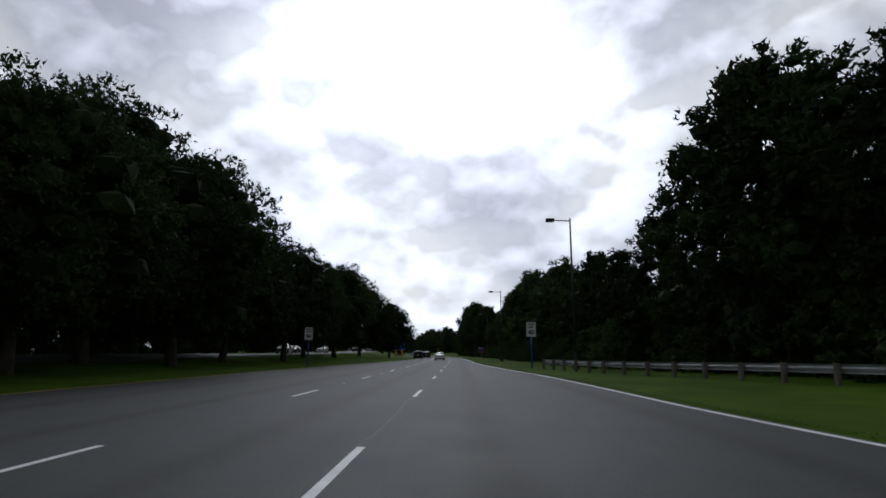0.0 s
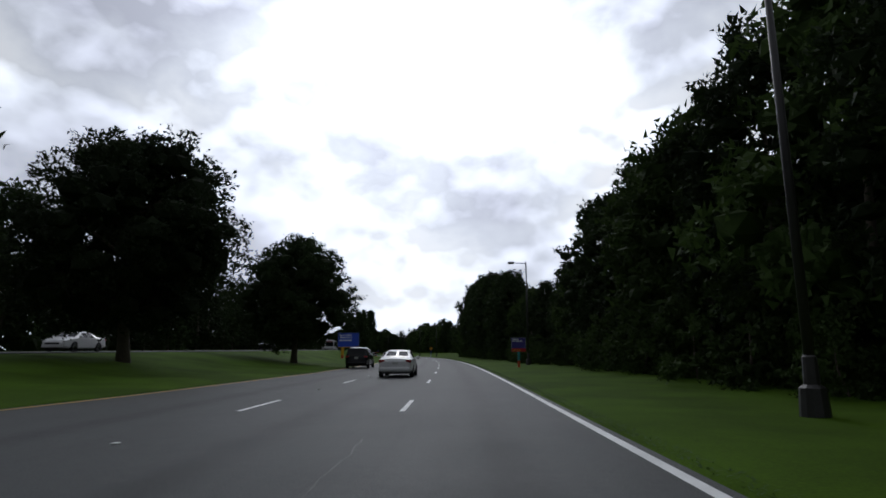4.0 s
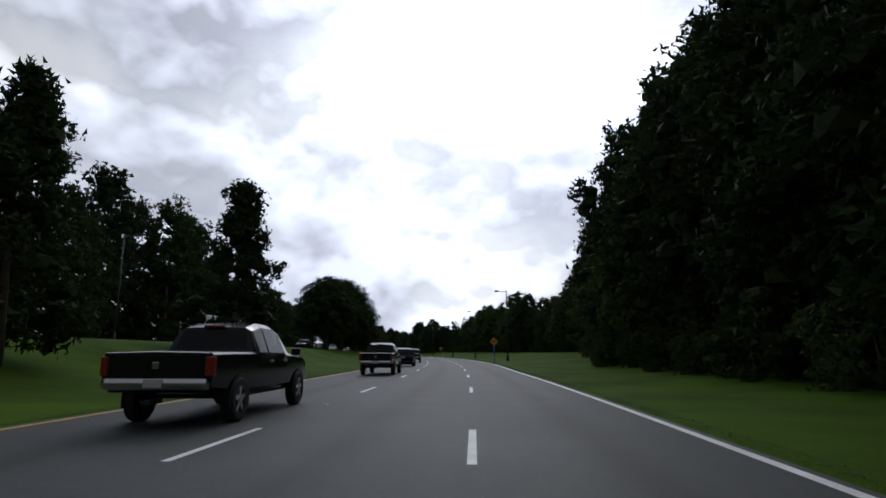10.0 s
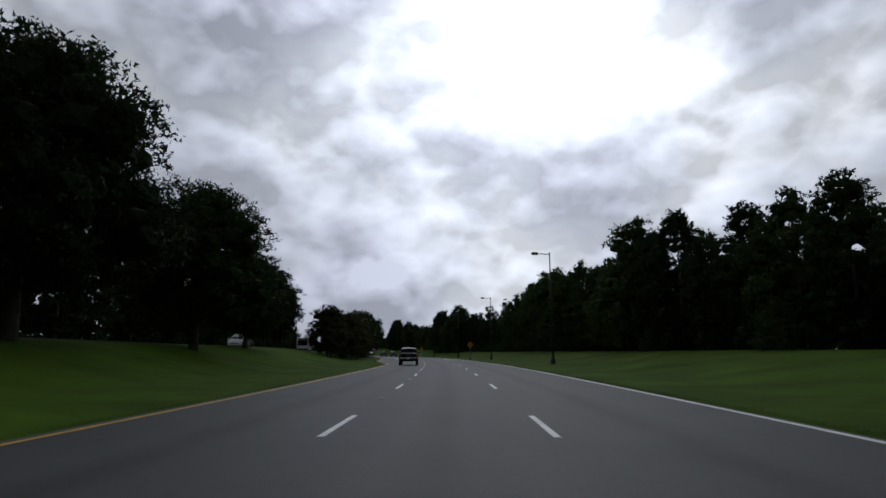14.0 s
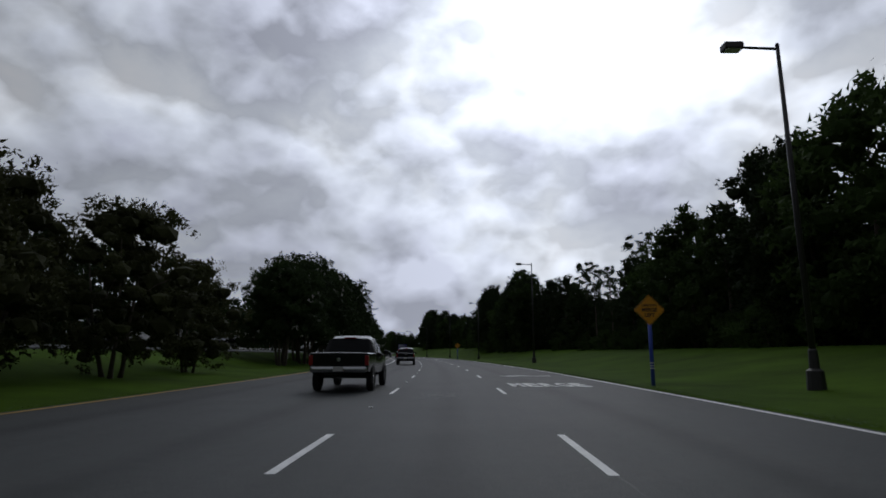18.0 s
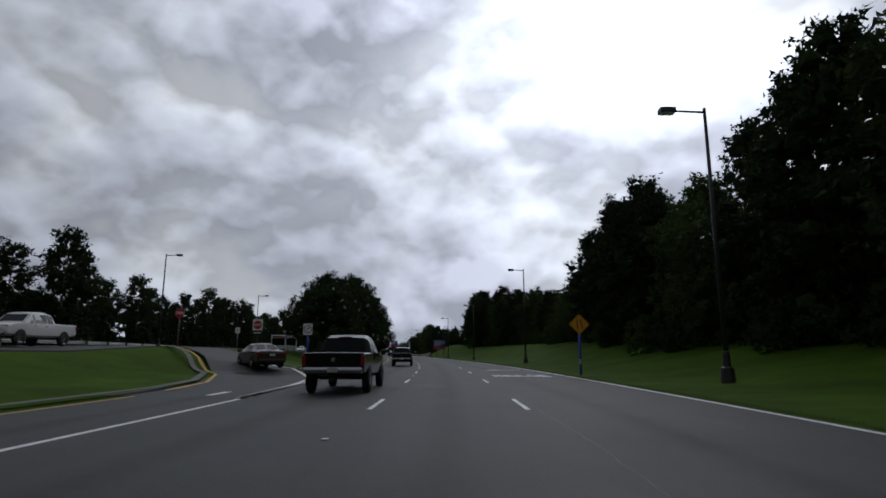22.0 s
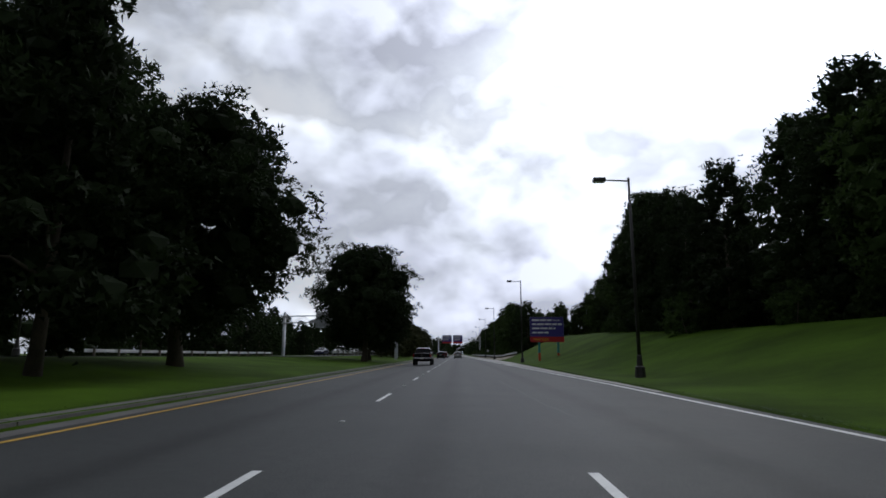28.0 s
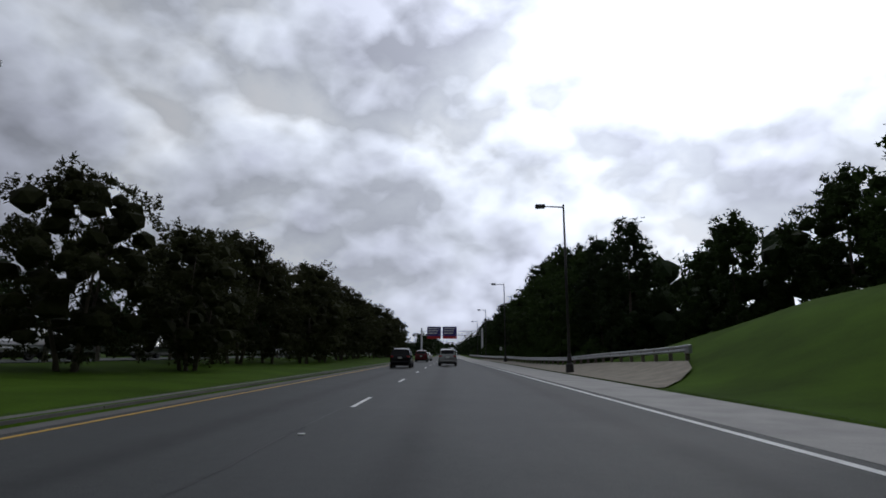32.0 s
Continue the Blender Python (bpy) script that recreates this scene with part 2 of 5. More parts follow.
PURPLE = material("purple_sheeting", (0.040, 0.030, 0.19), 0.45, scale=2, vary=0.1, bump=0.0)
BLUE = material("bright_blue_sheeting", (0.02, 0.065, 0.46), 0.45, scale=2, vary=0.1, bump=0.0)
TEAL = material("teal_paint", (0.02, 0.22, 0.22), 0.5, scale=3, vary=0.15, bump=0.05)
ORANGE = material("orange_red_paint", (0.5, 0.06, 0.02), 0.5, scale=3, vary=0.15, bump=0.05)
YPOST = material("yellow_paint", (0.62, 0.32, 0.012), 0.5, scale=3, vary=0.12, bump=0.05)


# ---- building helpers ----
def part(name, bm, mat, parent=None, label="", smooth=False):
    """Links a bmesh, or (verts, faces), as one mesh object under a thing or a part."""
    me = bpy.data.meshes.new(name)
    if isinstance(bm, tuple):
        me.from_pydata([tuple(v) for v in bm[0]], [], bm[1])
    else:
        bm.to_mesh(me)
        bm.free()
    for m in (mat if isinstance(mat, (list, tuple)) else [mat]):
        me.materials.append(m)
    if smooth:
        me.polygons.foreach_set("use_smooth", [True] * len(me.polygons))
    ob = new(name, me)
    ob.parent = parent
    if label:
        tagged(ob, label=label)
    return ob


def box(x0, y0, z0, x1, y1, z1, bevel=0.0, bm=None):
    own = bm is None
    bm = bm or bmesh.new()
    r = bmesh.ops.create_cube(bm, size=1.0, matrix=Matrix.Translation(((x0 + x1) / 2, (y0 + y1) / 2, (z0 + z1) / 2)) @ Matrix.Diagonal((x1 - x0, y1 - y0, z1 - z0, 1)))
    if bevel and own:
        bmesh.ops.bevel(bm, geom=bm.edges[:], offset=bevel, segments=2, affect="EDGES", profile=0.6)
    return bm


def tube(points, radii, sides=8, bm=None, cap=True):
    """A tapered tube along a polyline."""
    bm = bm or bmesh.new()
    rings = []
    n = len(points)
    for i, p in enumerate(points):
        p = Vector(p)
        a, b = Vector(points[max(0, i - 1)]), Vector(points[min(n - 1, i + 1)])
        w = (b - a).normalized()
        u = w.orthogonal().normalized() if abs(w.z) < 0.95 else Vector((1, 0, 0))
        u = (u - w * u.dot(w)).normalized()
        v = w.cross(u)
        r = radii[i] if isinstance(radii, (list, tuple)) else radii
        rings.append([bm.verts.new(p + (u * math.cos(t) + v * math.sin(t)) * r) for t in (2 * math.pi * k / sides for k in range(sides))])
    for r0, r1 in zip(rings, rings[1:]):
        for k in range(sides):
            bm.faces.new((r0[k], r0[(k + 1) % sides], r1[(k + 1) % sides], r1[k]))
    if cap:
        bm.faces.new(rings[0][::-1])
        bm.faces.new(rings[-1])
    return bm


def thing(name, label, category, group="", kind=""):
    return tagged(new(name), label, category, group, kind)


def stand(ob, s, d, z=None, yaw=0.0):
    """Sets a thing on the land at s, d, turned with the road."""
    z = land(s, d) if z is None else z
    ob.matrix_basis = Matrix.Translation(road_pt(s, d, z)) @ pose(0, 0, 0, 0, 0, road_yaw(s) + yaw)
    return ob


def spot(s, d, z=None, yaw=0.0, size=1.0):
    z = land(s, d) if z is None else z
    return Matrix.Translation(road_pt(s, d, z)) @ pose(0, 0, 0, 0, 0, road_yaw(s) + yaw) @ Matrix.Scale(size, 4)


def lerp(x, *pairs):
    return float(np.interp(x, [p[0] for p in pairs], [p[1] for p in pairs]))


# ---- lines of the plan ----
LANE = 3.63


def right_edge(s):       # the white edge line
    return lerp(s, (-60, 9.0), (-20, 7.9), (-7, 6.8), (5, 6.5), (14, 6.1), (22, 5.4), (30, 4.85), (38, 4.4), (46, 3.95), (60, 3.55), (215, 3.5), (250, 4.5), (385, 5.3), (478, 5.0), (580, 4.8), (615, 4.0), (655, 3.2), (760, 1.0), (800, 0.35))


def left_edge(s):        # the yellow edge line
    return lerp(s, (-60, -13.0), (20, -12.8), (45, -11.2), (75, -8.6), (95, -7.9), (325, -7.9), (352, -11.2), (468, -11.2), (472, -8.0), (1500, -8.0))


def paved_right(s):      # where the right verge begins
    return right_edge(s) + lerp(s, (-60, 0.25), (560, 0.25), (590, 1.0), (640, 2.7), (672, 3.1), (720, 3.4), (800, 3.6))


def paved_left(s):
    return left_edge(s) - lerp(s, (468, 0.3), (472, 0.9))


def berm(s):             # height of the grass bank on the right
    return lerp(s, (-60, 0.2), (180, 0.3), (230, 1.2), (330, 1.5), (420, 1.7), (470, 2.2), (520, 3.0), (600, 3.1), (640, 4.2), (668, 4.6), (682, 2.8), (694, 0.6), (720, 0.3), (1500, 0.3))


def far_side(s):         # height of the other carriageway
    return lerp(s, (-60, 0.9), (80, 1.0), (200, 1.9), (330, 1.7), (420, 1.5), (500, 1.4), (580, 0.8), (640, 0.5), (1500, 0.4))


def smooth01(t):
    t = min(1.0, max(0.0, t))
    return t * t * (3 - 2 * t)


def land(s, d):
    r, l = paved_right(s), paved_left(s)
    if d > r:
        run = lerp(s, (-60, 14.0), (540, 14.0), (600, 13.0), (700, 13.0))
        start = lerp(s, (-60, 2.0), (560, 2.5), (620, 0.8), (700, 0.8))
        z = 0.04 + 0.05 * smooth01((d - r) / 1.0) + berm(s) * smooth01((d - r - start) / run) ** 0.9
        return z + 0.10 * noise.noise((s * 0.05, d * 0.12, 3.1)) * smooth01((d - r) / 3.0)
    if d < l:
        k = 0.14 if s > 470 else 0.02
        z = k + 0.18 * smooth01((l - d) / 3.0) + far_side(s) * smooth01((l - d - 3.0) / 10.0)
        return z + 0.08 * noise.noise((s * 0.05, d * 0.12, 7.7)) * smooth01((l - d) / 3.0) * (1.0 if d > -21 else 0.0)
    return -0.12


def strip(name, s0, s1, da, db, z, step=4.0, mat=None, thick=0.0, uv=False, cross=1):
    """A band between two lines that follow the road; da and db are numbers or functions of s."""
    fa = da if callable(da) else (lambda s: da)
    fb = db if callable(db) else (lambda s: db)
    fz = z if callable(z) else (lambda s, d: z)
    n = max(1, int(math.ceil((s1 - s0) / step)))
    verts, faces, uvs = [], [], []
    for i in range(n + 1):
        s = s0 + (s1 - s0) * i / n
        for j in range(cross + 1):
            d = fa(s) + (fb(s) - fa(s)) * j / cross
            verts.append(road_pt(s, d, fz(s, d)))
            uvs.append((d, s))
    w = cross + 1
    for i in range(n):
        for j in range(cross):
            a = i * w + j
            faces.append((a, a + 1, a + w + 1, a + w))
    if thick:
        m = len(verts)
        verts += [v - Vector((0, 0, thick)) for v in verts]
        uvs += uvs
        for i in range(n):
            a, b = i * w, i * w + cross
            faces.append((a + w, a + w + m, a + m, a))
            faces.append((b, b + m, b + w + m, b + w))
        faces.append((0, m, m + cross, cross))
        e = n * w
        faces.append((e + cross, e + cross + m, e + m, e))
    ob = part(name, (verts, faces), mat)
    if uv:
        lay = ob.data.uv_layers.new(name="road")
        for loop in ob.data.loops:
            lay.data[loop.index].uv = uvs[loop.vertex_index]
    return ob


# ---- ground: one sheet, finer near the road, out to the horizon ----
def build_ground():
    lo, hi = -60.0, 800.0
    ss = [-1800, -900, -400, -150] + list(np.arange(lo, hi + 1, 5.0)) + [830, 880, 950, 1050, 1200, 1450, 1800, 2300, 3000]
    tl = [-1500, -600, -250, -120, -80, -60, -48, -42, -38, -34.5]
    verts, faces = [], []
    cols = None
    for s in ss:
        sc = min(max(s, -190), 1880)
        L, R = paved_left(s), paved_right(s)
        ds = tl + [-33.0, -27.0, -21.5, -20.2]
        ds += [-20.0 + (L + 20.0) * k / 8 for k in range(1, 8)] + [L - 0.4, L - 0.002, L + 0.1, L + 0.6, (L + R) / 2, R - 0.6, R - 0.1, R + 0.002, R + 0.35]
        ds += [R + k for k in (1, 2, 3, 4.5, 6, 7.5, 9, 11, 13, 15, 17, 20, 24, 30, 45, 80, 150, 300, 700, 1600)]
        cols = len(ds)
        for d in ds:
            p = road_pt(sc, d, land(sc, d))
            if s != sc:
                a = math.radians(road_yaw(sc))
                p += Vector((-math.sin(a), math.cos(a), 0)) * (s - sc)
            verts.append(p)
    for i in range(len(ss) - 1):
        for j in range(cols - 1):
            a = i * cols + j
            faces.append((a, a + 1, a + cols + 1, a + cols))
    return tagged(part("ground", (verts, faces), GRASS, smooth=True), "mown green grass verges and banks beside the road", "ground", kind="structure")


build_ground()
tagged(strip("road", -150, 1300, lambda s: paved_left(s) - 0.02, lambda s: paved_right(s) + 0.02, 0.0, 4.0, ASPHALT, 0.3, True, 6),
       "worn grey asphalt road with lane markings", "road", kind="structure")
tagged(strip("road_opposite", -150, 1300, -32.5, -21.7, lambda s, d: land(s, d) + 0.05, 5.0, ASPHALT, 0.25, True, 2),
       "grey asphalt carriageway for the traffic coming back", "road", kind="structure")


# ---- painted lines ----
def dash(name, s0, length, d, width=0.12, mat=None, z=0.006):
    return strip(name, s0, s0 + length, d - width / 2, d + width / 2, z, 4.0, mat or PAINT)


lines = thing("lane_markings", "white painted broken lane lines on the asphalt", "road marking", kind="structure")
for k in range(-3, 66):
    for d in (0.0, -LANE):
        s = k * 12.19 - 3.05
        if d == 0.0 and s > 560:
            continue
        dash("lane_dash", s, 3.05, d).parent = lines
edges = thing("edge_lines", "solid painted edge lines, white and yellow", "road marking", kind="structure")
strip("white_edge_line", -150, 900, lambda s: right_edge(s) - 0.08, lambda s: right_edge(s) + 0.08, 0.006, 3.0, PAINT).parent = edges
strip("yellow_edge_line", -150, 455, lambda s: left_edge(s) - 0.07, lambda s: left_edge(s) + 0.07, 0.006, 3.0, YELLOW).parent = edges
strip("yellow_edge_line", 472, 1200, lambda s: left_edge(s) - 0.07, lambda s: left_edge(s) + 0.07, 0.006, 3.0, YELLOW).parent = edges

strip("bay_line", 386, 452, lambda s: -7.75, lambda s: -7.6, 0.006, 3.0, PAINT).parent = edges
tagged(strip("shoulder", 574, 1000, lambda s: right_edge(s) + 0.35, lambda s: paved_right(s) - 0.02, lambda s, d: 0.005, 3.0, CONCRETE, 0, False, 3),
       "pale concrete shoulder beside the white edge line", "shoulder", kind="structure")
# kerb of the median, one stone run after another
kerb = thing("kerb", "grey concrete kerb along the grass median", "kerb", kind="structure")
for k in range(46):
    a = 474 + k * 6.0
    strip("kerb_stone", a + 0.02, a + 5.98, lambda s: paved_left(s) - 0.40, lambda s: paved_left(s) + 0.03, lambda s, d: 0.15 if d < paved_left(s) - 0.05 else 0.13, 3.0, OLD_KERB, 0.25, False, 2).parent = kerb
gutter = tagged(strip("gutter", 474, 750, lambda s: paved_left(s) + 0.03, lambda s: paved_left(s) + 0.55, 0.005, 4.0, OLD_KERB), "pale concrete gutter along the kerb", "gutter", kind="structure")


# the crossover through the median
def drape(name, pts, width, lift, mat, step=1.5, label=""):
    """A band along a polyline of (s, d) points, laid on the land."""
    verts, faces = [], []
    line = []
    for (s0, d0), (s1, d1) in zip(pts, pts[1:]):
        n = max(1, int(math.hypot(s1 - s0, d1 - d0) / step))
        line += [(s0 + (s1 - s0) * i / n, d0 + (d1 - d0) * i / n) for i in range(n)]
    line.append(pts[-1])
    n = 4 if width > 1 else 1
    for i, (s, d) in enumerate(line):
        a, b = line[max(0, i - 1)], line[min(len(line) - 1, i + 1)]
        ts, td = b[0] - a[0], b[1] - a[1]
        l = math.hypot(ts, td) or 1.0
        for j in range(n + 1):
            o = width * (j / n - 0.5)
            ss, dd = s - td / l * o, d + ts / l * o
            verts.append(road_pt(ss, dd, max(land(ss, dd), land(ss + 1, dd), land(ss, dd + 0.8), 0.0) + (0.004 + (lift - 0.004) * min(1.0, i / 6) if width > 1 else lift)))
    w = n + 1
    for i in range(len(line) - 1):
        for j in range(n):
            a = i * w + j
            faces.append((a, a + 1, a + w + 1, a + w))
    ob = part(name, (verts, faces), mat)
    lay = ob.data.uv_layers.new(name="road")
    return ob


tagged(drape("crossover_road", [(452, -9.6), (459, -9.7), (466, -11.4), (473, -15.0), (480, -19.8), (487, -25.5)], 5.0, 0.03, ASPHALT),
       "asphalt crossover through the grass median", "road", kind="structure")
gore = thing("gore_marking", "white painted gore lines at the crossover", "road marking", kind="structure")
for pts, w in (([(451, -7.68), (458, -7.95), (463, -8.5), (467.5, -9.7), (471, -11.3), (475, -14.0), (479, -17.2)], 0.2), ([(451, -7.68), (462, -7.9), (472.6, -8.25)], 0.15),
               ([(464.6, -8.0), (465.6, -9.05)], 0.2), ([(468.0, -8.15), (469.4, -10.4)], 0.22), ([(471.4, -9.2), (471.8, -11.4)], 0.2),
               ([(473.6, -12.6), (474.6, -11.9)], 0.2), ([(476.0, -14.4), (477.2, -13.7)], 0.2), ([(482, -25.2), (488, -20.8)], 0.35)):
    drape("gore_line", pts, w, 0.05, PAINT).parent = gore
drape("yellow_bay_line", [(454, -11.2), (459, -11.9), (464.5, -13.6), (470.5, -17.0), (477, -21.6)], 0.14, 0.05, YELLOW).parent = gore
nose = thing("island_kerb", "grey concrete kerb round the nose of a grass island", "kerb", kind="structure")
drape("kerb_stone", [(476, -9.1), (473.6, -9.4), (472.7, -10.1), (473.4, -11.4), (477, -14.0), (482, -17.9), (488, -23)], 0.34, 0.16, OLD_KERB, 1.0).parent = nose
drape("kerb_stone", [(440, -11.75), (454, -11.75), (459, -12.4), (464.3, -14.1), (470.2, -17.5), (476.6, -22.1)], 0.3, 0.12, OLD_KERB, 1.0).parent = nose

tagged(strip("sandy_strip", 662, 760, lambda s: paved_right(s) - 0.02, lambda s: lerp(s, (662, 6.3), (667, 9.6), (690, 9.6), (720, 7.8), (760, 6.2)), lambda s, d: max(land(s, d), land(s, d + 0.3)) + 0.02, 2.0, SAND, 0, False, 6),
       "pale sandy strip in front of the guardrail", "sand", kind="structure")


# ---- trees ----
def leafy(rng, clumps, leaves, leaf, core=0.55, squash=0.8, axis=None):
    """Crown mesh data: for each clump (centre, radius) a rough dark core and a shell of small folded leaf sprays."""
    ico = bmesh.new()
    bmesh.ops.create_icosphere(ico, subdivisions=1, radius=1.0)
    iv = np.array([v.co[:] for v in ico.verts])
    jf = [[v.index for v in f.verts] for f in ico.faces]
    ico.free()
    verts, faces = [], []
    total = sum(r * r for _, r in clumps)
    base = 0
    for c, r in clumps:
        c = np.array(c)
        out = np.zeros(3) if axis is None else (c - axis) / (np.linalg.norm(c - axis) + 0.5)
        vv = c - out * r * 0.2 + iv * (r * core * rng.uniform(0.66, 1.0, (len(iv), 1))) * np.array([1, 1, squash])
        verts.append(vv)
        faces += [[base + k for k in f] for f in jf]
        base += len(iv)
        n = max(8, int(leaves * r * r / total))
        # twigs: small groups of leaves on the clump's shell
        m = max(4, n // 14)
        w = rng.normal(size=(m, 3)) + out * 1.3
        w /= np.linalg.norm(w, axis=1)[:, None]
        tip = w * (r * rng.uniform(0.62, 1.12, (m, 1)))
        pick = rng.integers(m, size=n)
        o = c + (tip[pick] * rng.uniform(0.82, 1.06, (n, 1)) + rng.normal(size=(n, 3)) * leaf * 0.62) * np.array([1, 1, squash])
        a = rng.normal(size=(n, 3)) + w[pick] * 0.8
        a /= np.linalg.norm(a, axis=1)[:, None]
        b = np.cross(a, rng.normal(size=(n, 3)))
        b /= np.linalg.norm(b, axis=1)[:, None]
        L = leaf * rng.uniform(0.6, 1.4, (n, 1))
        q = np.stack([o - a * L * 0.45 - b * L * 0.24, o - a * L * 0.30 + b * L * 0.30, o + a * L * 0.62], axis=1).reshape(-1, 3)
        verts.append(q)
        faces += [[base + 3 * k, base + 3 * k + 1, base + 3 * k + 2] for k in range(n)]
        base += 3 * n
    return np.concatenate(verts), faces


def limbs(rng, tree, height, radius, clumps, fork=0.3, lean=0.3, stems=1, count=9):
    """A tapered trunk (or several), each with limbs towards some of the clumps."""
    for k in range(stems):
        a = 2 * math.pi * k / stems + rng.uniform(0, 1)
        off = 0.0 if stems == 1 else 0.35
        top = Vector((rng.uniform(-lean, lean) + math.cos(a) * off * 4, rng.uniform(-lean, lean) + math.sin(a) * off * 4, height * 0.8))
        foot = Vector((math.cos(a) * off, math.sin(a) * off, -0.25))
        pts = [foot, foot.lerp(top, 0.12) + Vector((rng.uniform(-.05, .05), rng.uniform(-.05, .05), 0)), foot.lerp(top, 0.45) + Vector((rng.uniform(-.2, .2), rng.uniform(-.2, .2), 0)), top]
        trunk = part("trunk", tube(pts, [radius * 1.35, radius, radius * 0.7, radius * 0.2], 8), BARK, tree, smooth=True)
        for i in rng.permutation(len(clumps))[:count // stems]:
            c = Vector(clumps[i][0])
            f = min(0.85, max(fork, (c.z - 1.5) / (height * 0.9)))
            p = foot.lerp(top, f)
            m = p.lerp(c, 0.55) + Vector((0, 0, 0.25))
            part("limb", tube([p, m, c], [radius * 0.38, radius * 0.24, radius * 0.08], 6), BARK, trunk, smooth=True)


def tree_kind(name, seed, height, width, low, leaves, leaf, mat, label, category="tree", shape="round", clumps=26, radius=0.22, stems=1, core=0.42, blossom=0, count=8):
    """One tree built at the origin: trunk and crown; later copied."""
    rng = np.random.default_rng(seed)
    cl = []
    for k in range(clumps):
        f = (k + 0.5) / clumps
        z = low + (height - low) * f
        if shape == "round":
            w = math.sin(math.pi * (0.16 + 0.80 * f)) ** 0.7
        elif shape == "cone":
            w = (1.05 - f) ** 0.8
        elif shape == "tall":
            w = 0.62 + 0.38 * math.sin(math.pi * min(1, f * 1.15)) if f < 0.64 else 0.96 - (f - 0.64) * 1.9
        elif shape == "dome":
            w = math.sqrt(max(0.02, 1 - f * f * 0.96))
        else:
            w = 0.55 + 0.45 * rng.random()
        a = k * 2.399 + rng.uniform(-0.5, 0.5)
        rr = width / 2 * w * math.sqrt(rng.uniform(0.03, 1.0)) * 0.86
        cr = width * (0.125 if shape != "pine" else 0.13) * rng.uniform(0.7, 1.4) * (0.75 + 0.25 * w)
        cl.append(((math.cos(a) * rr, math.sin(a) * rr, z + rng.uniform(-0.4, 0.4)), cr))
    t = thing(name, label, category)
    limbs(rng, t, height, radius, cl, stems=stems, count=count)
    crown = part("crown", leafy(rng, cl, leaves, leaf, core, axis=np.array((0, 0, low + (height - low) * 0.42))), mat, t)
    if blossom:
        v, f = [], []
        for _ in range(blossom):
            c, r = cl[rng.integers(len(cl))]
            w = rng.normal(size=3)
            w /= np.linalg.norm(w)
            p = np.array(c) + w * r * 1.08
            for _ in range(5):
                q = p + rng.normal(size=3) * 0.10
                u, x = rng.normal(size=3) * 0.06, rng.normal(size=3) * 0.06
                b = len(v)
                v += [q - u, q + x, q + u, q - x]
                f.append([b, b + 1, b + 2, b + 3])
        part("blossom", (v, f), BLOSSOM, crown, "small white flower heads")
    return t


OAKS = [tree_kind("oak_tree", 10 + k, 13.0, 13.5, 2.8, 34000, 0.26, LEAF, "broad dark green oak tree on the grass", clumps=150, radius=0.34, core=0.66) for k in range(2)]
WOODS = [tree_kind("forest_tree", 20 + k, 16.0, 8.5, 0.6, 10500, 0.36, LEAF, "tall dark broadleaf tree at the forest edge", shape="tall", clumps=110, radius=0.22, core=0.66, count=0) for k in range(4)]
PALES = [tree_kind("forest_tree", 30 + k, 11.0, 8.0, 0.5, 9000, 0.33, LEAF_PALE, "fresh green broadleaf tree at the forest edge", shape="round", clumps=84, radius=0.18, core=0.66, count=0) for k in range(2)]
PINES = [tree_kind("pine_tree", 40 + k, 18.0, 5.5, 8.5, 7000, 0.26, LEAF, "tall slender pine tree with a sparse crown", shape="pine", clumps=34, radius=0.2, core=0.25, count=6) for k in range(2)]
MAGNOLIAS = [tree_kind("magnolia_tree", 50 + k, 11.5, 7.4, 1.4, 11000, 0.31, LEAF, "upright dark magnolia tree on the grass", shape="cone", clumps=72, radius=0.18, core=0.6, count=5) for k in range(2)]
MYRTLES = [tree_kind("crape_myrtle", 60 + k, 8.6, 8.8, 2.7, 20000, 0.21, LEAF, "round-crowned crape myrtle with white blossom", shape="dome", clumps=100, radius=0.11, stems=4, core=0.62, blossom=70) for k in range(2)]
OLIVES = [tree_kind("median_tree", 70 + k, 7.8, 7.2, 1.2, 10000, 0.19, LEAF_OLIVE, "thin olive-brown tree on the median", shape="round", clumps=84, radius=0.10, stems=3, core=0.66, count=6) for k in range(2)]
SHRUBS = [tree_kind("shrub", 80 + k, 3.6, 5.0, 0.1, 3200, 0.22, LEAF_PALE, "bushy green shrub at the forest edge", "shrub", "dome", clumps=28, radius=0.06, stems=1, count=0) for k in range(2)]
BACKS = [tree_kind("woodland_tree", 90 + k, 16.0, 9.0, 0.6, 4600, 0.52, LEAF, "tall dark tree of the woods across the road", shape="tall", clumps=70, radius=0.2, core=0.62, count=0) for k in range(3)]

used = {}
RNG = random.Random(5)


def plant(kinds, s, d, size=1.0, group="", sink=0.1):
    kind = next((k for k in kinds if k.name not in used), kinds[RNG.randrange(len(kinds))])
    m = spot(s, d, land(s, d) - sink, RNG.uniform(0, 360), size * RNG.uniform(0.94, 1.06))
    if kind.name not in used:
        used[kind.name] = True
        kind.matrix_basis = m
        ob = kind
    else:
        ob = copy_thing(kind, Matrix.Identity(4))
        ob.matrix_basis = m
    if group:
        tagged(ob, group=group)
    return ob


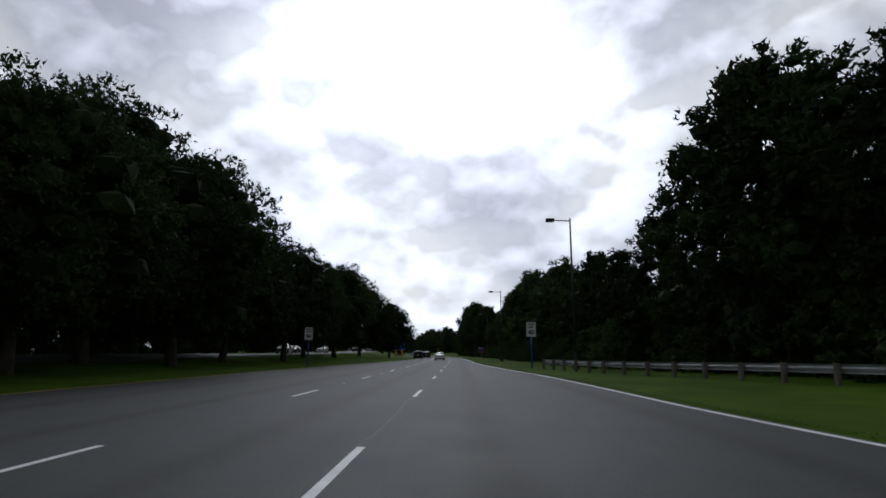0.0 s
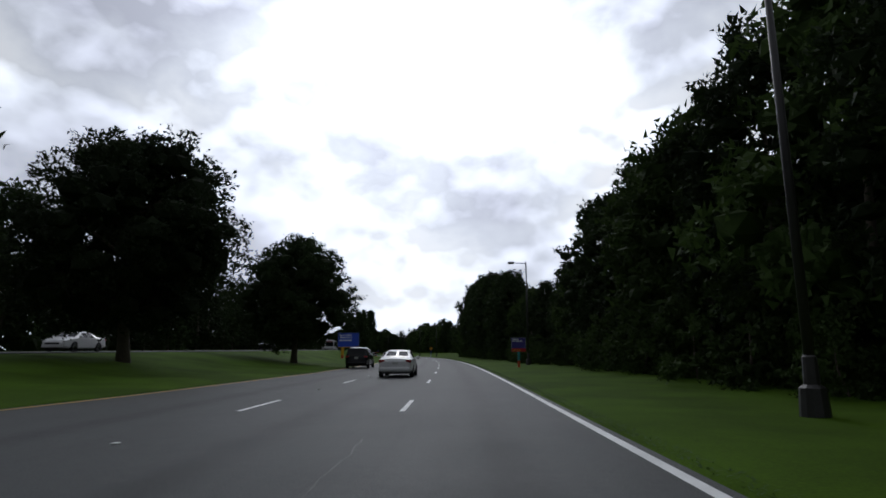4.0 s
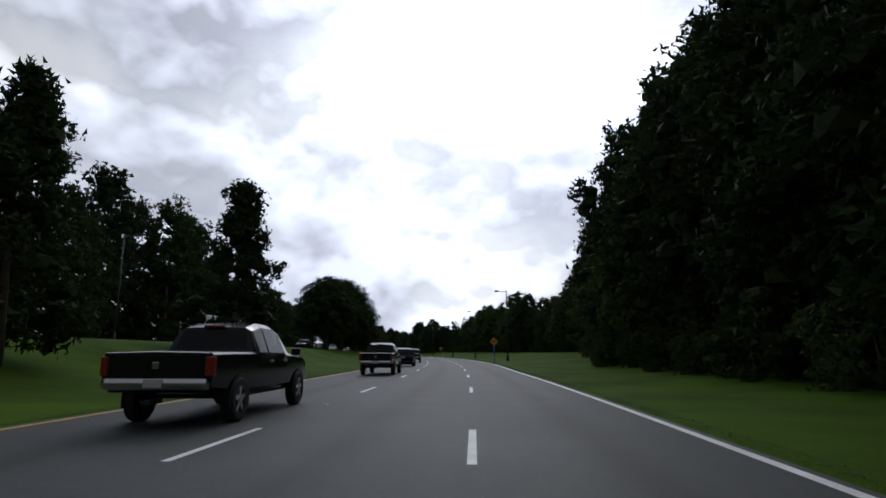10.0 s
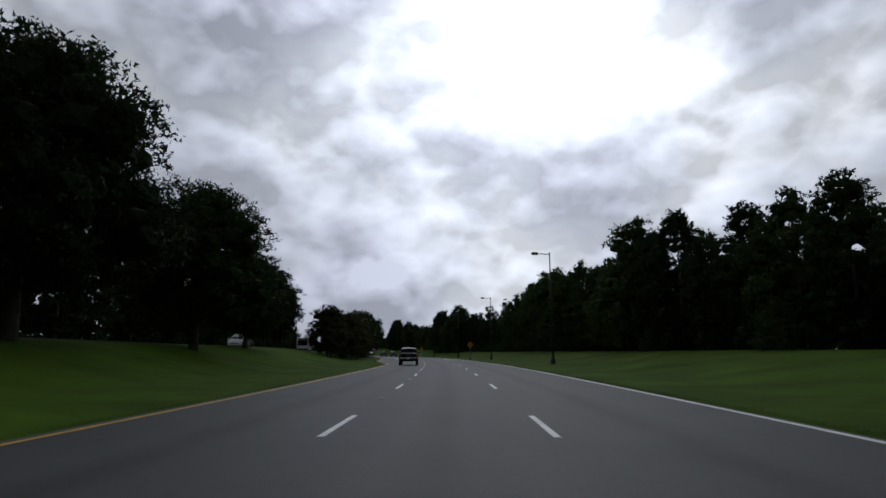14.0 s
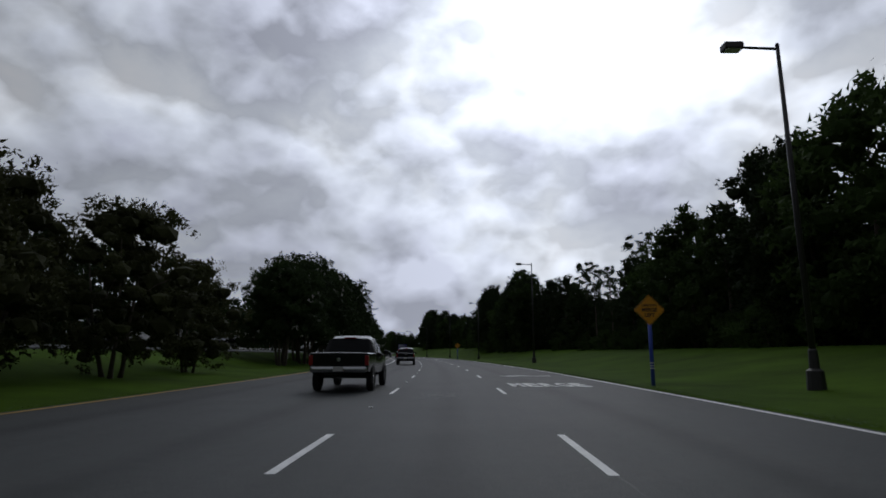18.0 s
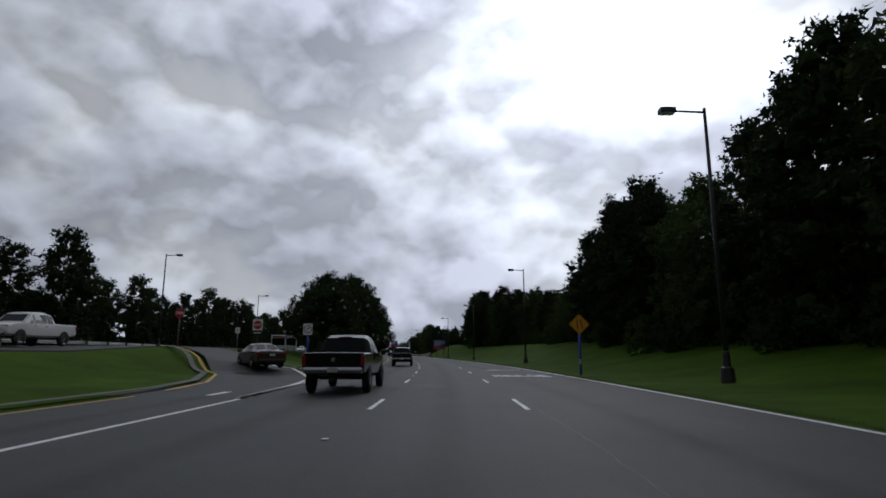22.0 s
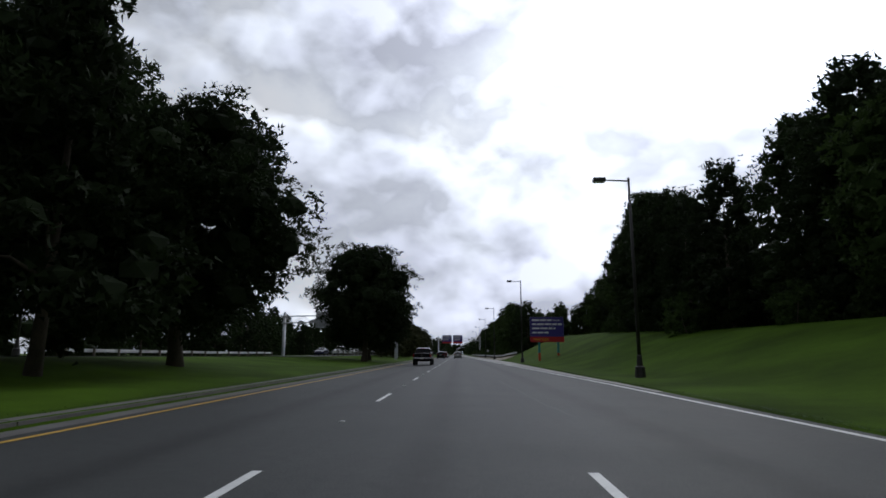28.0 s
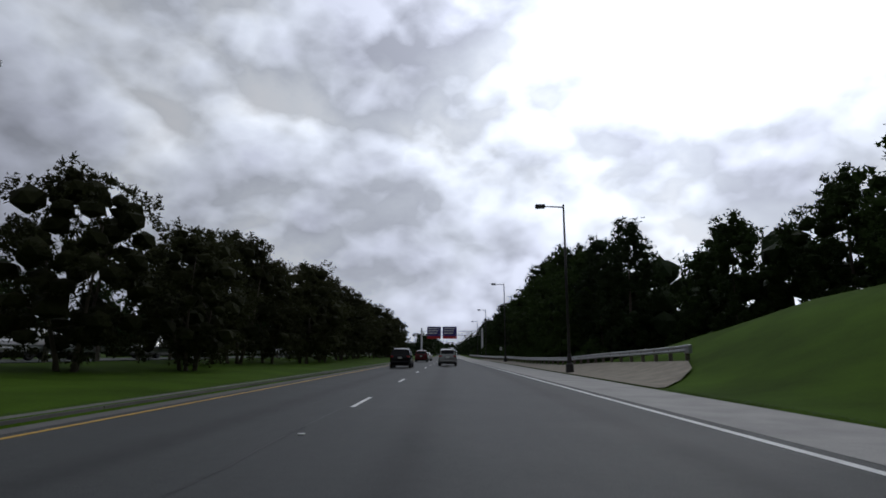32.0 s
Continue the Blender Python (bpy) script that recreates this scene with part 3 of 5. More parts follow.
def forest_front(s):     # the right-hand forest's edge
    return lerp(s, (-60, 24), (-10, 20), (5, 15.5), (25, 11.5), (60, 10.5), (215, 10.5), (235, 15), (260, 21), (330, 19), (400, 21), (440, 18), (470, 14), (500, 16), (560, 22), (590, 19), (605, 16), (622, 17), (640, 24), (662, 27), (680, 27), (694, 11.5), (720, 10), (800, 8.5), (1000, 8))


def canopy(s):           # height of the right-hand forest
    return lerp(s, (-40, 15), (0, 15), (9, 17), (13, 15.5), (16, 11.5), (28, 10.2), (43, 10.4), (50, 12.8), (62, 13.8), (70, 13.4), (80, 15.2), (104, 15.8), (113, 11.5), (124, 11), (129, 9.2), (140, 11), (150, 13), (157, 16),
                (180, 17.6), (199, 19.5), (210, 18.6), (224, 19.6), (236, 18.6), (256, 19.4), (272, 18.2), (279, 14), (294, 12.5), (314, 14.6), (334, 14), (343, 11.2), (357, 15.8), (380, 15.5), (403, 14.8), (412, 12.4), (442, 12))


def canopy_on(s):        # and beyond the crossover
    return lerp(s, (442, 12), (455, 14.8), (464, 15.6), (474, 13.3), (494, 16.8), (504, 14.6), (517, 14.2), (526, 9.8), (533, 9.6), (553, 12.2), (572, 13.9), (588, 15.2), (599, 13), (620, 16), (640, 19), (664, 18), (674, 16), (684, 13), (698, 13.2), (728, 15.5), (760, 13))


def roof(s):
    return canopy(s) if s < 442 else canopy_on(s)


# right-hand forest: a front row, shrubs at its foot, and rows behind
s = -34.0
while s < 900:
    f = forest_front(s) + 3.4
    pine = 395 < s < 450 and RNG.random() < 0.2
    fresh = RNG.random() < (0.36 if s < 670 else 0.75)
    pool, tall = (BACKS, 16.8) if s > 750 else (PINES, 18.5) if pine else (PALES, 11.8) if fresh else (WOODS, 16.8)
    size = roof(s) / tall * RNG.uniform(0.83, 1.08)
    plant(pool, s, f + RNG.uniform(-0.8, 1.4), min(size, 1.35) if fresh else size, "forest on the right")
    if RNG.random() < (0.8 if s < 240 or s > 670 else 0.45):
        plant(SHRUBS, s + 2, f - RNG.uniform(2.2, 3.4), RNG.uniform(0.6, 1.0), "forest shrubs")
    s += RNG.uniform(4.6, 6.4) if s < 720 else 9.0
# tall trees that stand out of the edge
for s, out_ in ((1, 1.0), (8, 1.2), (152, 0.4), (159, 0.2), (166, 0.4), (173, 0.3), (180, 0.5), (187, 0.6), (194, 1.4), (200, 1.9), (206, 2.4), (213, 2.4), (221, 2.6), (228, 2.4), (235, 2.0), (256, 1.2), (268, 1.6), (384, 1.0), (455, 0.5), (463, 0.6), (490, 0.8), (496, 0.6), (584, 1.5), (590, 2.0), (613, 1.5), (624, 2.0), (632, 1.5), (640, 1.5), (650, 2.5), (658, 2.0), (668, 2.0)):
    plant(WOODS, s, forest_front(s) + 2.0 + out_, roof(s) / 16.8 * RNG.uniform(0.95, 1.03), "forest on the right")

# left-hand trees, stretch by stretch
for s, d, k in ((-12, -18, 1.05), (-3, -21, 0.95), (5, -19, 0.98), (13, -21, 1.22), (20, -19, 1.14), (30, -19.5, 0.92), (43, -18, 0.98), (55, -19, 0.92), (67, -17.5, 1.0), (89, -17.2, 0.95), (-10, -27, 1.15), (8, -29, 1.15), (24, -29, 1.1), (40, -29, 1.0)):
    plant(OAKS, s, d, k, "median oaks")
plant(OAKS, 112.5, -13.9, 0.84, "median oaks")
for s, d, k in ((176, -17.0, 0.72), (184, -15.8, 0.80), (191, -15.4, 0.9), (209, -14.7, 1.02)):
    plant(MAGNOLIAS, s, d, k, "median magnolias")
for s, d, k in ((266, -20, 0.84), (279, -19.5, 0.88), (293, -18.0, 0.74), (306, -19.0, 0.62), (333, -24.8, 0.72)):
    plant(OAKS, s, d, k, "median oaks")
for i in range(9):
    plant(OLIVES, 331 + i * 5.4 + RNG.uniform(-1, 1), -14.8 - RNG.uniform(0, 2.5), RNG.uniform(0.74, 0.92), "olive median trees")
for i in range(9):
    plant(MYRTLES, 394.5 + i * 4.6, -15.6 - (i % 2) * 1.4, lerp(i, (0, 1.0), (3, 1.24), (7, 1.28)), "crape myrtles")
for i in range(9):
    plant(MYRTLES, 499 + i * 6.9, -13.8 - (i % 2) * 1.4, lerp(i, (0, 0.95), (2, 1.2), (4, 1.32), (8, 1.34)), "crape myrtles")
plant(MAGNOLIAS, 573, -15.5, 1.3, "median magnolias")
for s, d, k in ((584, -16.2, 1.1), (577, -20.5, 1.15), (622, -12.6, 0.98), (634, -13.9, 0.9)):
    plant(OAKS, s, d, k, "median oaks")
for i in range(20):
    plant(OLIVES, 664 + i * 6.0, -14.0 - RNG.uniform(0, 3), (0.86 if i < 3 else 1.0) * RNG.uniform(0.92, 1.2), "olive median trees")

plant(PINES[:1], 436, 24.0, 0.8, "forest on the right")
plant(PINES[1:], 418, 25.5, 0.8, "forest on the right")

# woods beyond the other carriageway
s = -30.0
while s < 900:
    k = lerp(s, (0, 0.95), (150, 0.95), (185, 0.88), (225, 0.88), (248, 1.2), (275, 1.2), (300, 1.05), (350, 0.92), (400, 0.95), (450, 0.8), (520, 0.66), (590, 0.72), (640, 0.85), (700, 0.65))
    plant(BACKS, s, -42 - RNG.uniform(0, 4), k * RNG.uniform(0.75, 1.15), "woods across the road")
    s += RNG.uniform(6, 9) if s < 430 else RNG.uniform(4.5, 7)


# the inner forest behind the front rows
def inner_forest():
    rng = np.random.default_rng(8)
    cl = []
    for s in np.arange(-40, 800, 3.0):
        f = forest_front(s)
        h = roof(s) * 0.92
        for o, top in ((7.5, 0.66), (13, 0.84)):
            t = h * top * rng.uniform(0.75, 1.1)
            for z in np.arange(0.6, t, 2.3):
                d = f + o + rng.uniform(-1.5, 1.5)
                p = road_pt(s + rng.uniform(-2, 2), d, land(s, d) + z)
                cl.append(((p.x, p.y, p.z), rng.uniform(1.7, 2.5)))
    for s in np.arange(-40, 900, 3.4):
        t = lerp(s, (0, 15), (230, 18), (320, 18), (350, 14), (450, 12), (520, 10)) * rng.uniform(0.5, 0.72)
        for z in np.arange(0.6, t, 2.6):
            d = -50 - rng.uniform(0, 5)
            p = road_pt(s, d, land(s, d) + z)
            cl.append(((p.x, p.y, p.z), rng.uniform(1.6, 2.4)))
    return leafy(rng, cl, 230000, 0.5, 0.92, 0.95)


tagged(part("inner_forest", inner_forest(), LEAF), "dense dark green forest behind the edge trees", "forest", kind="stuff")

# far woods that close the horizon
def far_woods():
    rng = np.random.default_rng(3)
    cl = []
    for side, lo, hi in ((1, 42, 90), (-1, 62, 110)):
        for s in np.arange(-150, 1400, 9.0):
            d = side * rng.uniform(lo, hi)
            for z in (2.5, 6.5, 10.0):
                p = road_pt(s + rng.uniform(-4, 4), d, land(min(s, 1400), d) + z + rng.uniform(-1, 1))
                cl.append(((p.x, p.y, p.z), rng.uniform(2.6, 4.4)))
    for s in np.arange(905, 1400, 6.0):
        for d in (-46, -38, -16, -13, 10, 14, 19):
            h = rng.uniform(0.6, 1.1)
            for z in (2.0, 5.0, 8.0):
                p = road_pt(s + rng.uniform(-3, 3), d + rng.uniform(-2, 2), z * h + 0.5)
                cl.append(((p.x, p.y, p.z), rng.uniform(2.2, 3.4)))
    for a in np.arange(-60, 61, 1.0):
        t = math.radians(a + 26.5)
        for z in (3, 9, 14):
            q = road_pt(1395, 0)
            cl.append(((q.x - math.sin(t) * 160 + rng.uniform(-6, 6), q.y + math.cos(t) * 160, z + rng.uniform(-2, 2)), rng.uniform(5, 7)))
    return leafy(rng, cl, 150000, 1.3, 0.5, 0.9)


tagged(part("distant_woods", far_woods(), LEAF), "dark green woods in the distance", "woods", kind="stuff")


# short grass along the verges
def blades(s0, s1, side, count):
    rng = np.random.default_rng(17 if side > 0 else 18)
    v, f = [], []
    for _ in range(count):
        s = rng.uniform(s0, s1)
        o = 0.35 * rng.random() ** 1.5 - 0.03
        d = paved_right(s) + o if side > 0 else paved_left(s) - o - (0.42 if s > 472 else 0)
        if side < 0 and 440 < s < 500:
            continue
        p = road_pt(s, d, land(s, d) + 0.004)
        a = rng.uniform(0, 2 * math.pi)
        h, w = rng.uniform(0.012, 0.028), rng.uniform(0.006, 0.014)
        u = Vector((math.cos(a), math.sin(a), 0)) * w
        t = Vector((-math.sin(a), math.cos(a), 0)) * rng.uniform(0.05, 0.11) + Vector((0, 0, h))
        b = len(v)
        v += [p - u, p + u, p + t]
        f.append((b, b + 1, b + 2))
    return v, f


tagged(part("verge_grass", blades(-18, 700, 1, 60000), BLADE), "short green grass blades along the road edge", "grass", kind="stuff")
tagged(part("median_grass", blades(-18, 700, -1, 30000), BLADE), "short green grass blades along the median", "grass", kind="stuff")


# ---- lettering ----
def lettering(words, size, depth=0.0, align="CENTER", bold=0.0, spacing=1.0):
    """Letters of the built-in font as mesh data in the XZ plane, facing -y; the origin is the middle of the line."""
    cu = bpy.data.curves.new("lettering", "FONT")
    cu.body, cu.size, cu.align_x, cu.align_y = words, size, align, "CENTER"
    cu.offset, cu.space_character, cu.resolution_u = bold, spacing, 3
    ob = new("lettering", cu)
    me = bpy.data.meshes.new_from_object(ob.evaluated_get(bpy.context.evaluated_depsgraph_get()))
    bpy.data.objects.remove(ob)
    bpy.data.curves.remove(cu)
    return me


def words(name, text, size, mat, parent, x, y, z, align="CENTER", bold=0.0, sx=1.0, spacing=1.0):
    me = lettering(text, size, 0, align, bold, spacing)
    me.transform(Matrix.Diagonal((sx, 1, 1, 1)))
    me.transform(Matrix.Rotation(radians(90), 4, "X"))
    me.transform(Matrix.Translation((x, y, z)))
    me.materials.append(mat)
    ob = new(name, me)
    ob.parent = parent
    return ob


def bar(name, x0, x1, z, h, mat, parent, y, seed=0):
    """Stands for a line of writing: short plain bars, one a word."""
    rng = random.Random(seed)
    bm = bmesh.new()
    x = x0
    while x < x1 - h * 0.4:
        w = min(x1 - x, h * rng.uniform(2.2, 4.6))
        box(x, y - 0.003, z - h / 2, x + w, y, z + h / 2, bm=bm)
        x += w + h * 0.55
    return part(name, bm, mat, parent)


def panel(w, h, t=0.02, r=0.04):
    """A sheet with rounded corners in the XZ plane, centred on the origin, front at y = 0."""
    bm = bmesh.new()
    pts = []
    for cx, cz, a0 in ((w / 2 - r, h / 2 - r, 0), (-w / 2 + r, h / 2 - r, 90), (-w / 2 + r, -h / 2 + r, 180), (w / 2 - r, -h / 2 + r, 270)):
        for k in range(4):
            a = radians(a0 + k * 30)
            pts.append((cx + r * math.cos(a), cz + r * math.sin(a)))
    f = bm.faces.new([bm.verts.new((x, 0, z)) for x, z in pts])
    ext = bmesh.ops.extrude_face_region(bm, geom=[f])
    bmesh.ops.translate(bm, verts=[v for v in ext["geom"] if isinstance(v, bmesh.types.BMVert)], vec=(0, t, 0))
    bmesh.ops.recalc_face_normals(bm, faces=bm.faces)
    return bm


def moved(bm, x=0, y=0, z=0, m=None):
    bmesh.ops.transform(bm, matrix=Matrix.Translation((x, y, z)) @ (m or Matrix.Identity(4)), verts=bm.verts)
    return bm


def frame_line(w, h, inset, t):
    """A thin border line as four bars."""
    bm = bmesh.new()
    a, b = w / 2 - inset, h / 2 - inset
    for x0, z0, x1, z1 in ((-a, b - t, a, b), (-a, -b, a, -b + t), (-a, -b + t, -a + t, b - t), (a - t, -b + t, a, b - t)):
        box(x0, -0.004, z0, x1, -0.0005, z1, bm=bm)
    return bm


def post(parent, top, mat, radius=0.055, x=0.0, y=0.05, name="post", label="", foot=-0.3):
    return part(name, tube([(x, y, foot), (x, y, top * 0.5), (x, y, top)], radius, 12), mat, parent, label, True)


def bands(parent, x=0.0, y=0.05, r=0.058):
    for z in (0.62, 0.72, 0.82):
        part("reflector_band", tube([(x, y, z), (x, y, z + 0.035)], r, 12), WHITE, parent, "thin pale reflective band")


# ---- signs ----
def speed_sign():
    t = thing("speed_limit_sign", "white speed limit 40 sign on a blue post", "road sign", "speed limit signs")
    post(t, 3.05, BLUEPOST, 0.06)
    bands(t)
    b = part("sign_panel", moved(panel(0.76, 1.16, 0.012, 0.05), 0, -0.03, 3.05), WHITE, t)
    part("border", moved(frame_line(0.76, 1.16, 0.03, 0.022), 0, -0.03, 3.05), BLACK, b)
    words("word", "SPEED", 0.20, BLACK, b, 0, -0.036, 3.43, bold=0.008, sx=0.95)
    words("word", "LIMIT", 0.20, BLACK, b, 0, -0.036, 3.21, bold=0.008, sx=0.95)
    words("numeral", "40", 0.52, BLACK, b, 0, -0.036, 2.82, bold=0.018, sx=0.95)
    part("bracket", box(-0.05, -0.02, 2.5, 0.05, 0.06, 2.56, 0.006), STEEL, t)
    return t


sign = speed_sign()
stand(sign, 25.6, 7.1)
stand(copy_thing(sign, Matrix.Identity(4)), 33.0, -12.7)


def warning_sign(kind):
    t = thing("warning_sign", "amber diamond warning sign on a blue post with reflective bands" if kind == "merge" else "amber diamond narrowing-road sign on a blue post", "road sign")
    post(t, 2.65, BLUEPOST, 0.075)
    bands(t, r=0.079)
    post(t, 2.95, STEEL, 0.025, name="upper_post", foot=2.55)
    d = part("sign_panel", moved(panel(0.86, 0.86, 0.012, 0.06), 0, -0.03, 2.85, Matrix.Rotation(radians(45), 4, "Y")), AMBER, t)
    part("border", moved(frame_line(0.86, 0.86, 0.02, 0.016), 0, -0.03, 2.85, Matrix.Rotation(radians(45), 4, "Y")), BLACK, d)
    if kind == "merge":
        words("word", "LANE ENDS", 0.125, BLACK, d, 0, -0.036, 3.03, bold=0.004, sx=0.9)
        words("word", "MERGE", 0.2, BLACK, d, 0, -0.036, 2.85, bold=0.007, sx=0.95)
        words("word", "LEFT", 0.2, BLACK, d, 0, -0.036, 2.65, bold=0.007, sx=0.95)
    else:
        bm = bmesh.new()
        box(-0.15, -0.036, 2.60, -0.085, -0.032, 3.10, bm=bm)
        part("symbol_bar", bm, BLACK, d)
        bm = bmesh.new()
        q = [(0.13, 2.95), (0.195, 2.95), (0.195, 3.12), (0.125, 3.28), (0.125, 3.45), (0.06, 3.45), (0.06, 3.26), (0.13, 3.10)]
        bm.faces.new([bm.verts.new((x, -0.036, z - 0.35)) for x, z in q][::-1])
        part("symbol_bar", bm, BLACK, d)
    return t


s1 = stand(warning_sign("merge"), 254.3, 5.7)
stand(copy_thing(s1, Matrix.Identity(4)), 366.3, 6.0)
stand(warning_sign("narrow"), 467.4, 5.9)


def guide_sign(label, w, h, foot_h, band, legs, bars, tail, base, bandmat=RED, back=PURPLE, arrow=False, leg_w=0.09, said=()):
    """A coloured guide sign: back panel, lower band, painted legs in two colours, lines of writing."""
    t = thing("guide_sign", label, "road sign")
    z0 = foot_h
    p = part("sign_panel", moved(panel(w, h, 0.06, 0.03), 0, 0, z0 + h / 2), back, t)
    part("rim", moved(frame_line(w, h, 0.0, 0.015), 0, 0, z0 + h / 2), STEEL, p)
    if band:
        b = part("lower_band", box(-w / 2, -0.02, z0, w / 2, 0.065, z0 + band, 0.004), bandmat, t, "red lower band")
        if tail:
            words("words", tail, band * 0.62, YPOST, b, -w / 2 + 0.1 * w, -0.026, z0 + band * 0.5, "LEFT", 0.006)
    for k, (x0, x1, z, hh) in enumerate(bars):
        bar("writing", x0, x1, z, hh, WHITE, p, -0.004, k)
    for text, x, z, size in said:
        words("words", text, size, WHITE, p, x, -0.005, z, "LEFT", 0.006, 0.9)
    if arrow:
        bm = bmesh.new()
        for q in (((-0.16, 0.02), (0.16, 0.02), (0.16, -0.02), (-0.16, -0.02)), ((-0.2, 0), (-0.08, 0.11), (-0.03, 0.11), (-0.13, 0)), ((-0.2, 0), (-0.13, 0), (-0.03, -0.11), (-0.08, -0.11))):
            bm.faces.new([bm.verts.new((x - 0.3 * w, -0.005, z + z0 + h + 0.16)) for x, z in q][::-1])
        part("arrow", bm, WHITE, t)
    for x in legs:
        lg = part("leg", box(x - leg_w, 0.0, base, x + leg_w, 0.12, z0 + 0.05, 0.012), TEAL if back is PURPLE else YPOST, t)
        part("leg_foot", box(x - leg_w - 0.01, -0.01, -0.2, x + leg_w + 0.01, 0.13, base, 0.012), ORANGE, lg, "red painted foot")
    return t


stand(guide_sign("small purple and red guide sign on one teal and red leg", 1.24, 1.2, 1.32, 0.28, (0.0,), [(-0.52, 0.0, 2.38, 0.085), (-0.52, 0.35, 2.23, 0.085)], "Left Lane", 0.55), 107.3, 7.0)
stand(guide_sign("bright blue guide sign on two yellow legs", 3.2, 2.2, 1.8, 0.08, (-0.85, 0.85), [(-1.35, -0.42, 3.30, 0.16), (-1.35, 0.5, 2.86, 0.16)], "", 0.6, YPOST, BLUE, leg_w=0.19, said=(("Rooms Available", -1.35, 3.64, 0.30), ("Resorts", -0.32, 3.30, 0.30))), 145.8, -13.7)
stand(guide_sign("purple and red guide sign with a white arrow", 1.35, 1.2, 1.35, 0.24, (0.0,), [(-0.55, 0.0, 2.36, 0.085), (-0.55, 0.35, 2.2, 0.085)], "Next Left", 0.35, arrow=True), 267.6, -12.4)
stand(guide_sign("large purple and red guide sign on two teal legs", 4.15, 3.05, 2.05, 0.66, (-0.98, 1.33), [(-1.8, 0.6, 4.72, 0.20), (-1.8, 1.85, 4.22, 0.20), (-1.8, 1.05, 3.72, 0.20), (-1.8, 0.2, 3.2, 0.20)], "Next Right", 0.75, leg_w=0.12, said=(("Water Park", 0.75, 4.72, 0.20),)), 625.0, 9.4)


def marker_post():
    t = thing("marker_post", "slim white marker post with a red top in the grass", "marker post")
    part("stem", tube([(0, 0, -0.2), (0, 0, 0.75)], 0.045, 8), WHITE, t)
    part("red_top", tube([(0, 0, 0.75), (0, 0, 1.15), (0, 0, 1.2)], [0.047, 0.047, 0.02], 8), ORANGE, t, "red top")
    return t


m1 = stand(marker_post(), 249.8, -10.9)
for s, d in ((466, -33.2), (471, -33.6)):
    stand(copy_thing(m1, Matrix.Identity(4)), s, d)


def stop_sign(board):
    t = thing("stop_sign", "red octagonal stop sign on a white board" if board else "red octagonal stop sign on a weathered post", "road sign")
    post(t, 2.6, BRONZE if board else WOODPOST, 0.05)
    bm = bmesh.new()
    o = [(math.cos(radians(22.5 + 45 * k)) * 0.39, math.sin(radians(22.5 + 45 * k)) * 0.39) for k in range(8)]
    f = bm.faces.new([bm.verts.new((x, 0, z + 2.5)) for x, z in o])
    e = bmesh.ops.extrude_face_region(bm, geom=[f])
    bmesh.ops.translate(bm, verts=[v for v in e["geom"] if isinstance(v, bmesh.types.BMVert)], vec=(0, -0.012, 0))
    bmesh.ops.recalc_face_normals(bm, faces=bm.faces)
    if board:
        part("board", moved(panel(0.86, 0.95, 0.015, 0.03), 0, 0.002, 2.5), WHITE, t)
        q = part("lower_plate", moved(panel(0.86, 0.28, 0.015, 0.03), 0, 0, 1.82), BLACK, t)
        bar("writing", -0.33, 0.33, 1.82, 0.08, WHITE, q, -0.004, 3)
    face = part("octagon", bm, RED, t)
    words("word", "STOP", 0.27, WHITE, face, 0, -0.018, 2.5, bold=0.006, sx=0.92)
    return t


stand(stop_sign(False), 478.0, -21.6, yaw=-8)
stand(stop_sign(True), 484.2, -17.5, yaw=-5)
turn = thing("turn_sign", "white sign with a black right-turn arrow on a blue post", "road sign")
post(turn, 2.6, BLUEPOST, 0.06)
bands(turn)
tp = part("sign_panel", moved(panel(0.62, 0.76, 0.012, 0.04), 0, -0.02, 2.6), WHITE, turn)
bm = bmesh.new()
for k in range(24):
    a, b = radians(15 * k), radians(15 * (k + 1))
    bm.faces.new([bm.verts.new((r * math.cos(x), -0.026, 2.6 + r * math.sin(x))) for r, x in ((0.22, a), (0.27, a), (0.27, b), (0.22, b))])
part("ring", bm, BLACK, tp)
bm = bmesh.new()
for q in (((-0.08, -0.14), (-0.03, -0.14), (-0.03, 0.02), (-0.08, 0.05)), ((-0.08, 0.05), (-0.03, 0.02), (0.06, 0.05), (0.06, 0.1)), ((0.05, 0.0), (0.16, 0.08), (0.05, 0.16))):
    bm.faces.new([bm.verts.new((x, -0.026, z + 2.6)) for x, z in q])
part("arrow", bm, BLACK, tp)
stand(turn, 473.6, -11.0)
small = thing("route_sign", "small white route sign on a thin post", "road sign")
post(small, 2.2, STEEL, 0.03)
sp_ = part("sign_panel", moved(panel(0.5, 0.62, 0.012, 0.03), 0, -0.02, 2.1), WHITE, small)
part("symbol", box(-0.06, -0.026, 1.95, 0.0, -0.022, 2.25), BLACK, sp_)
stand(small, 500, -24.0)
w2 = stand(copy_thing(small, Matrix.Identity(4)), 762, 9.0)


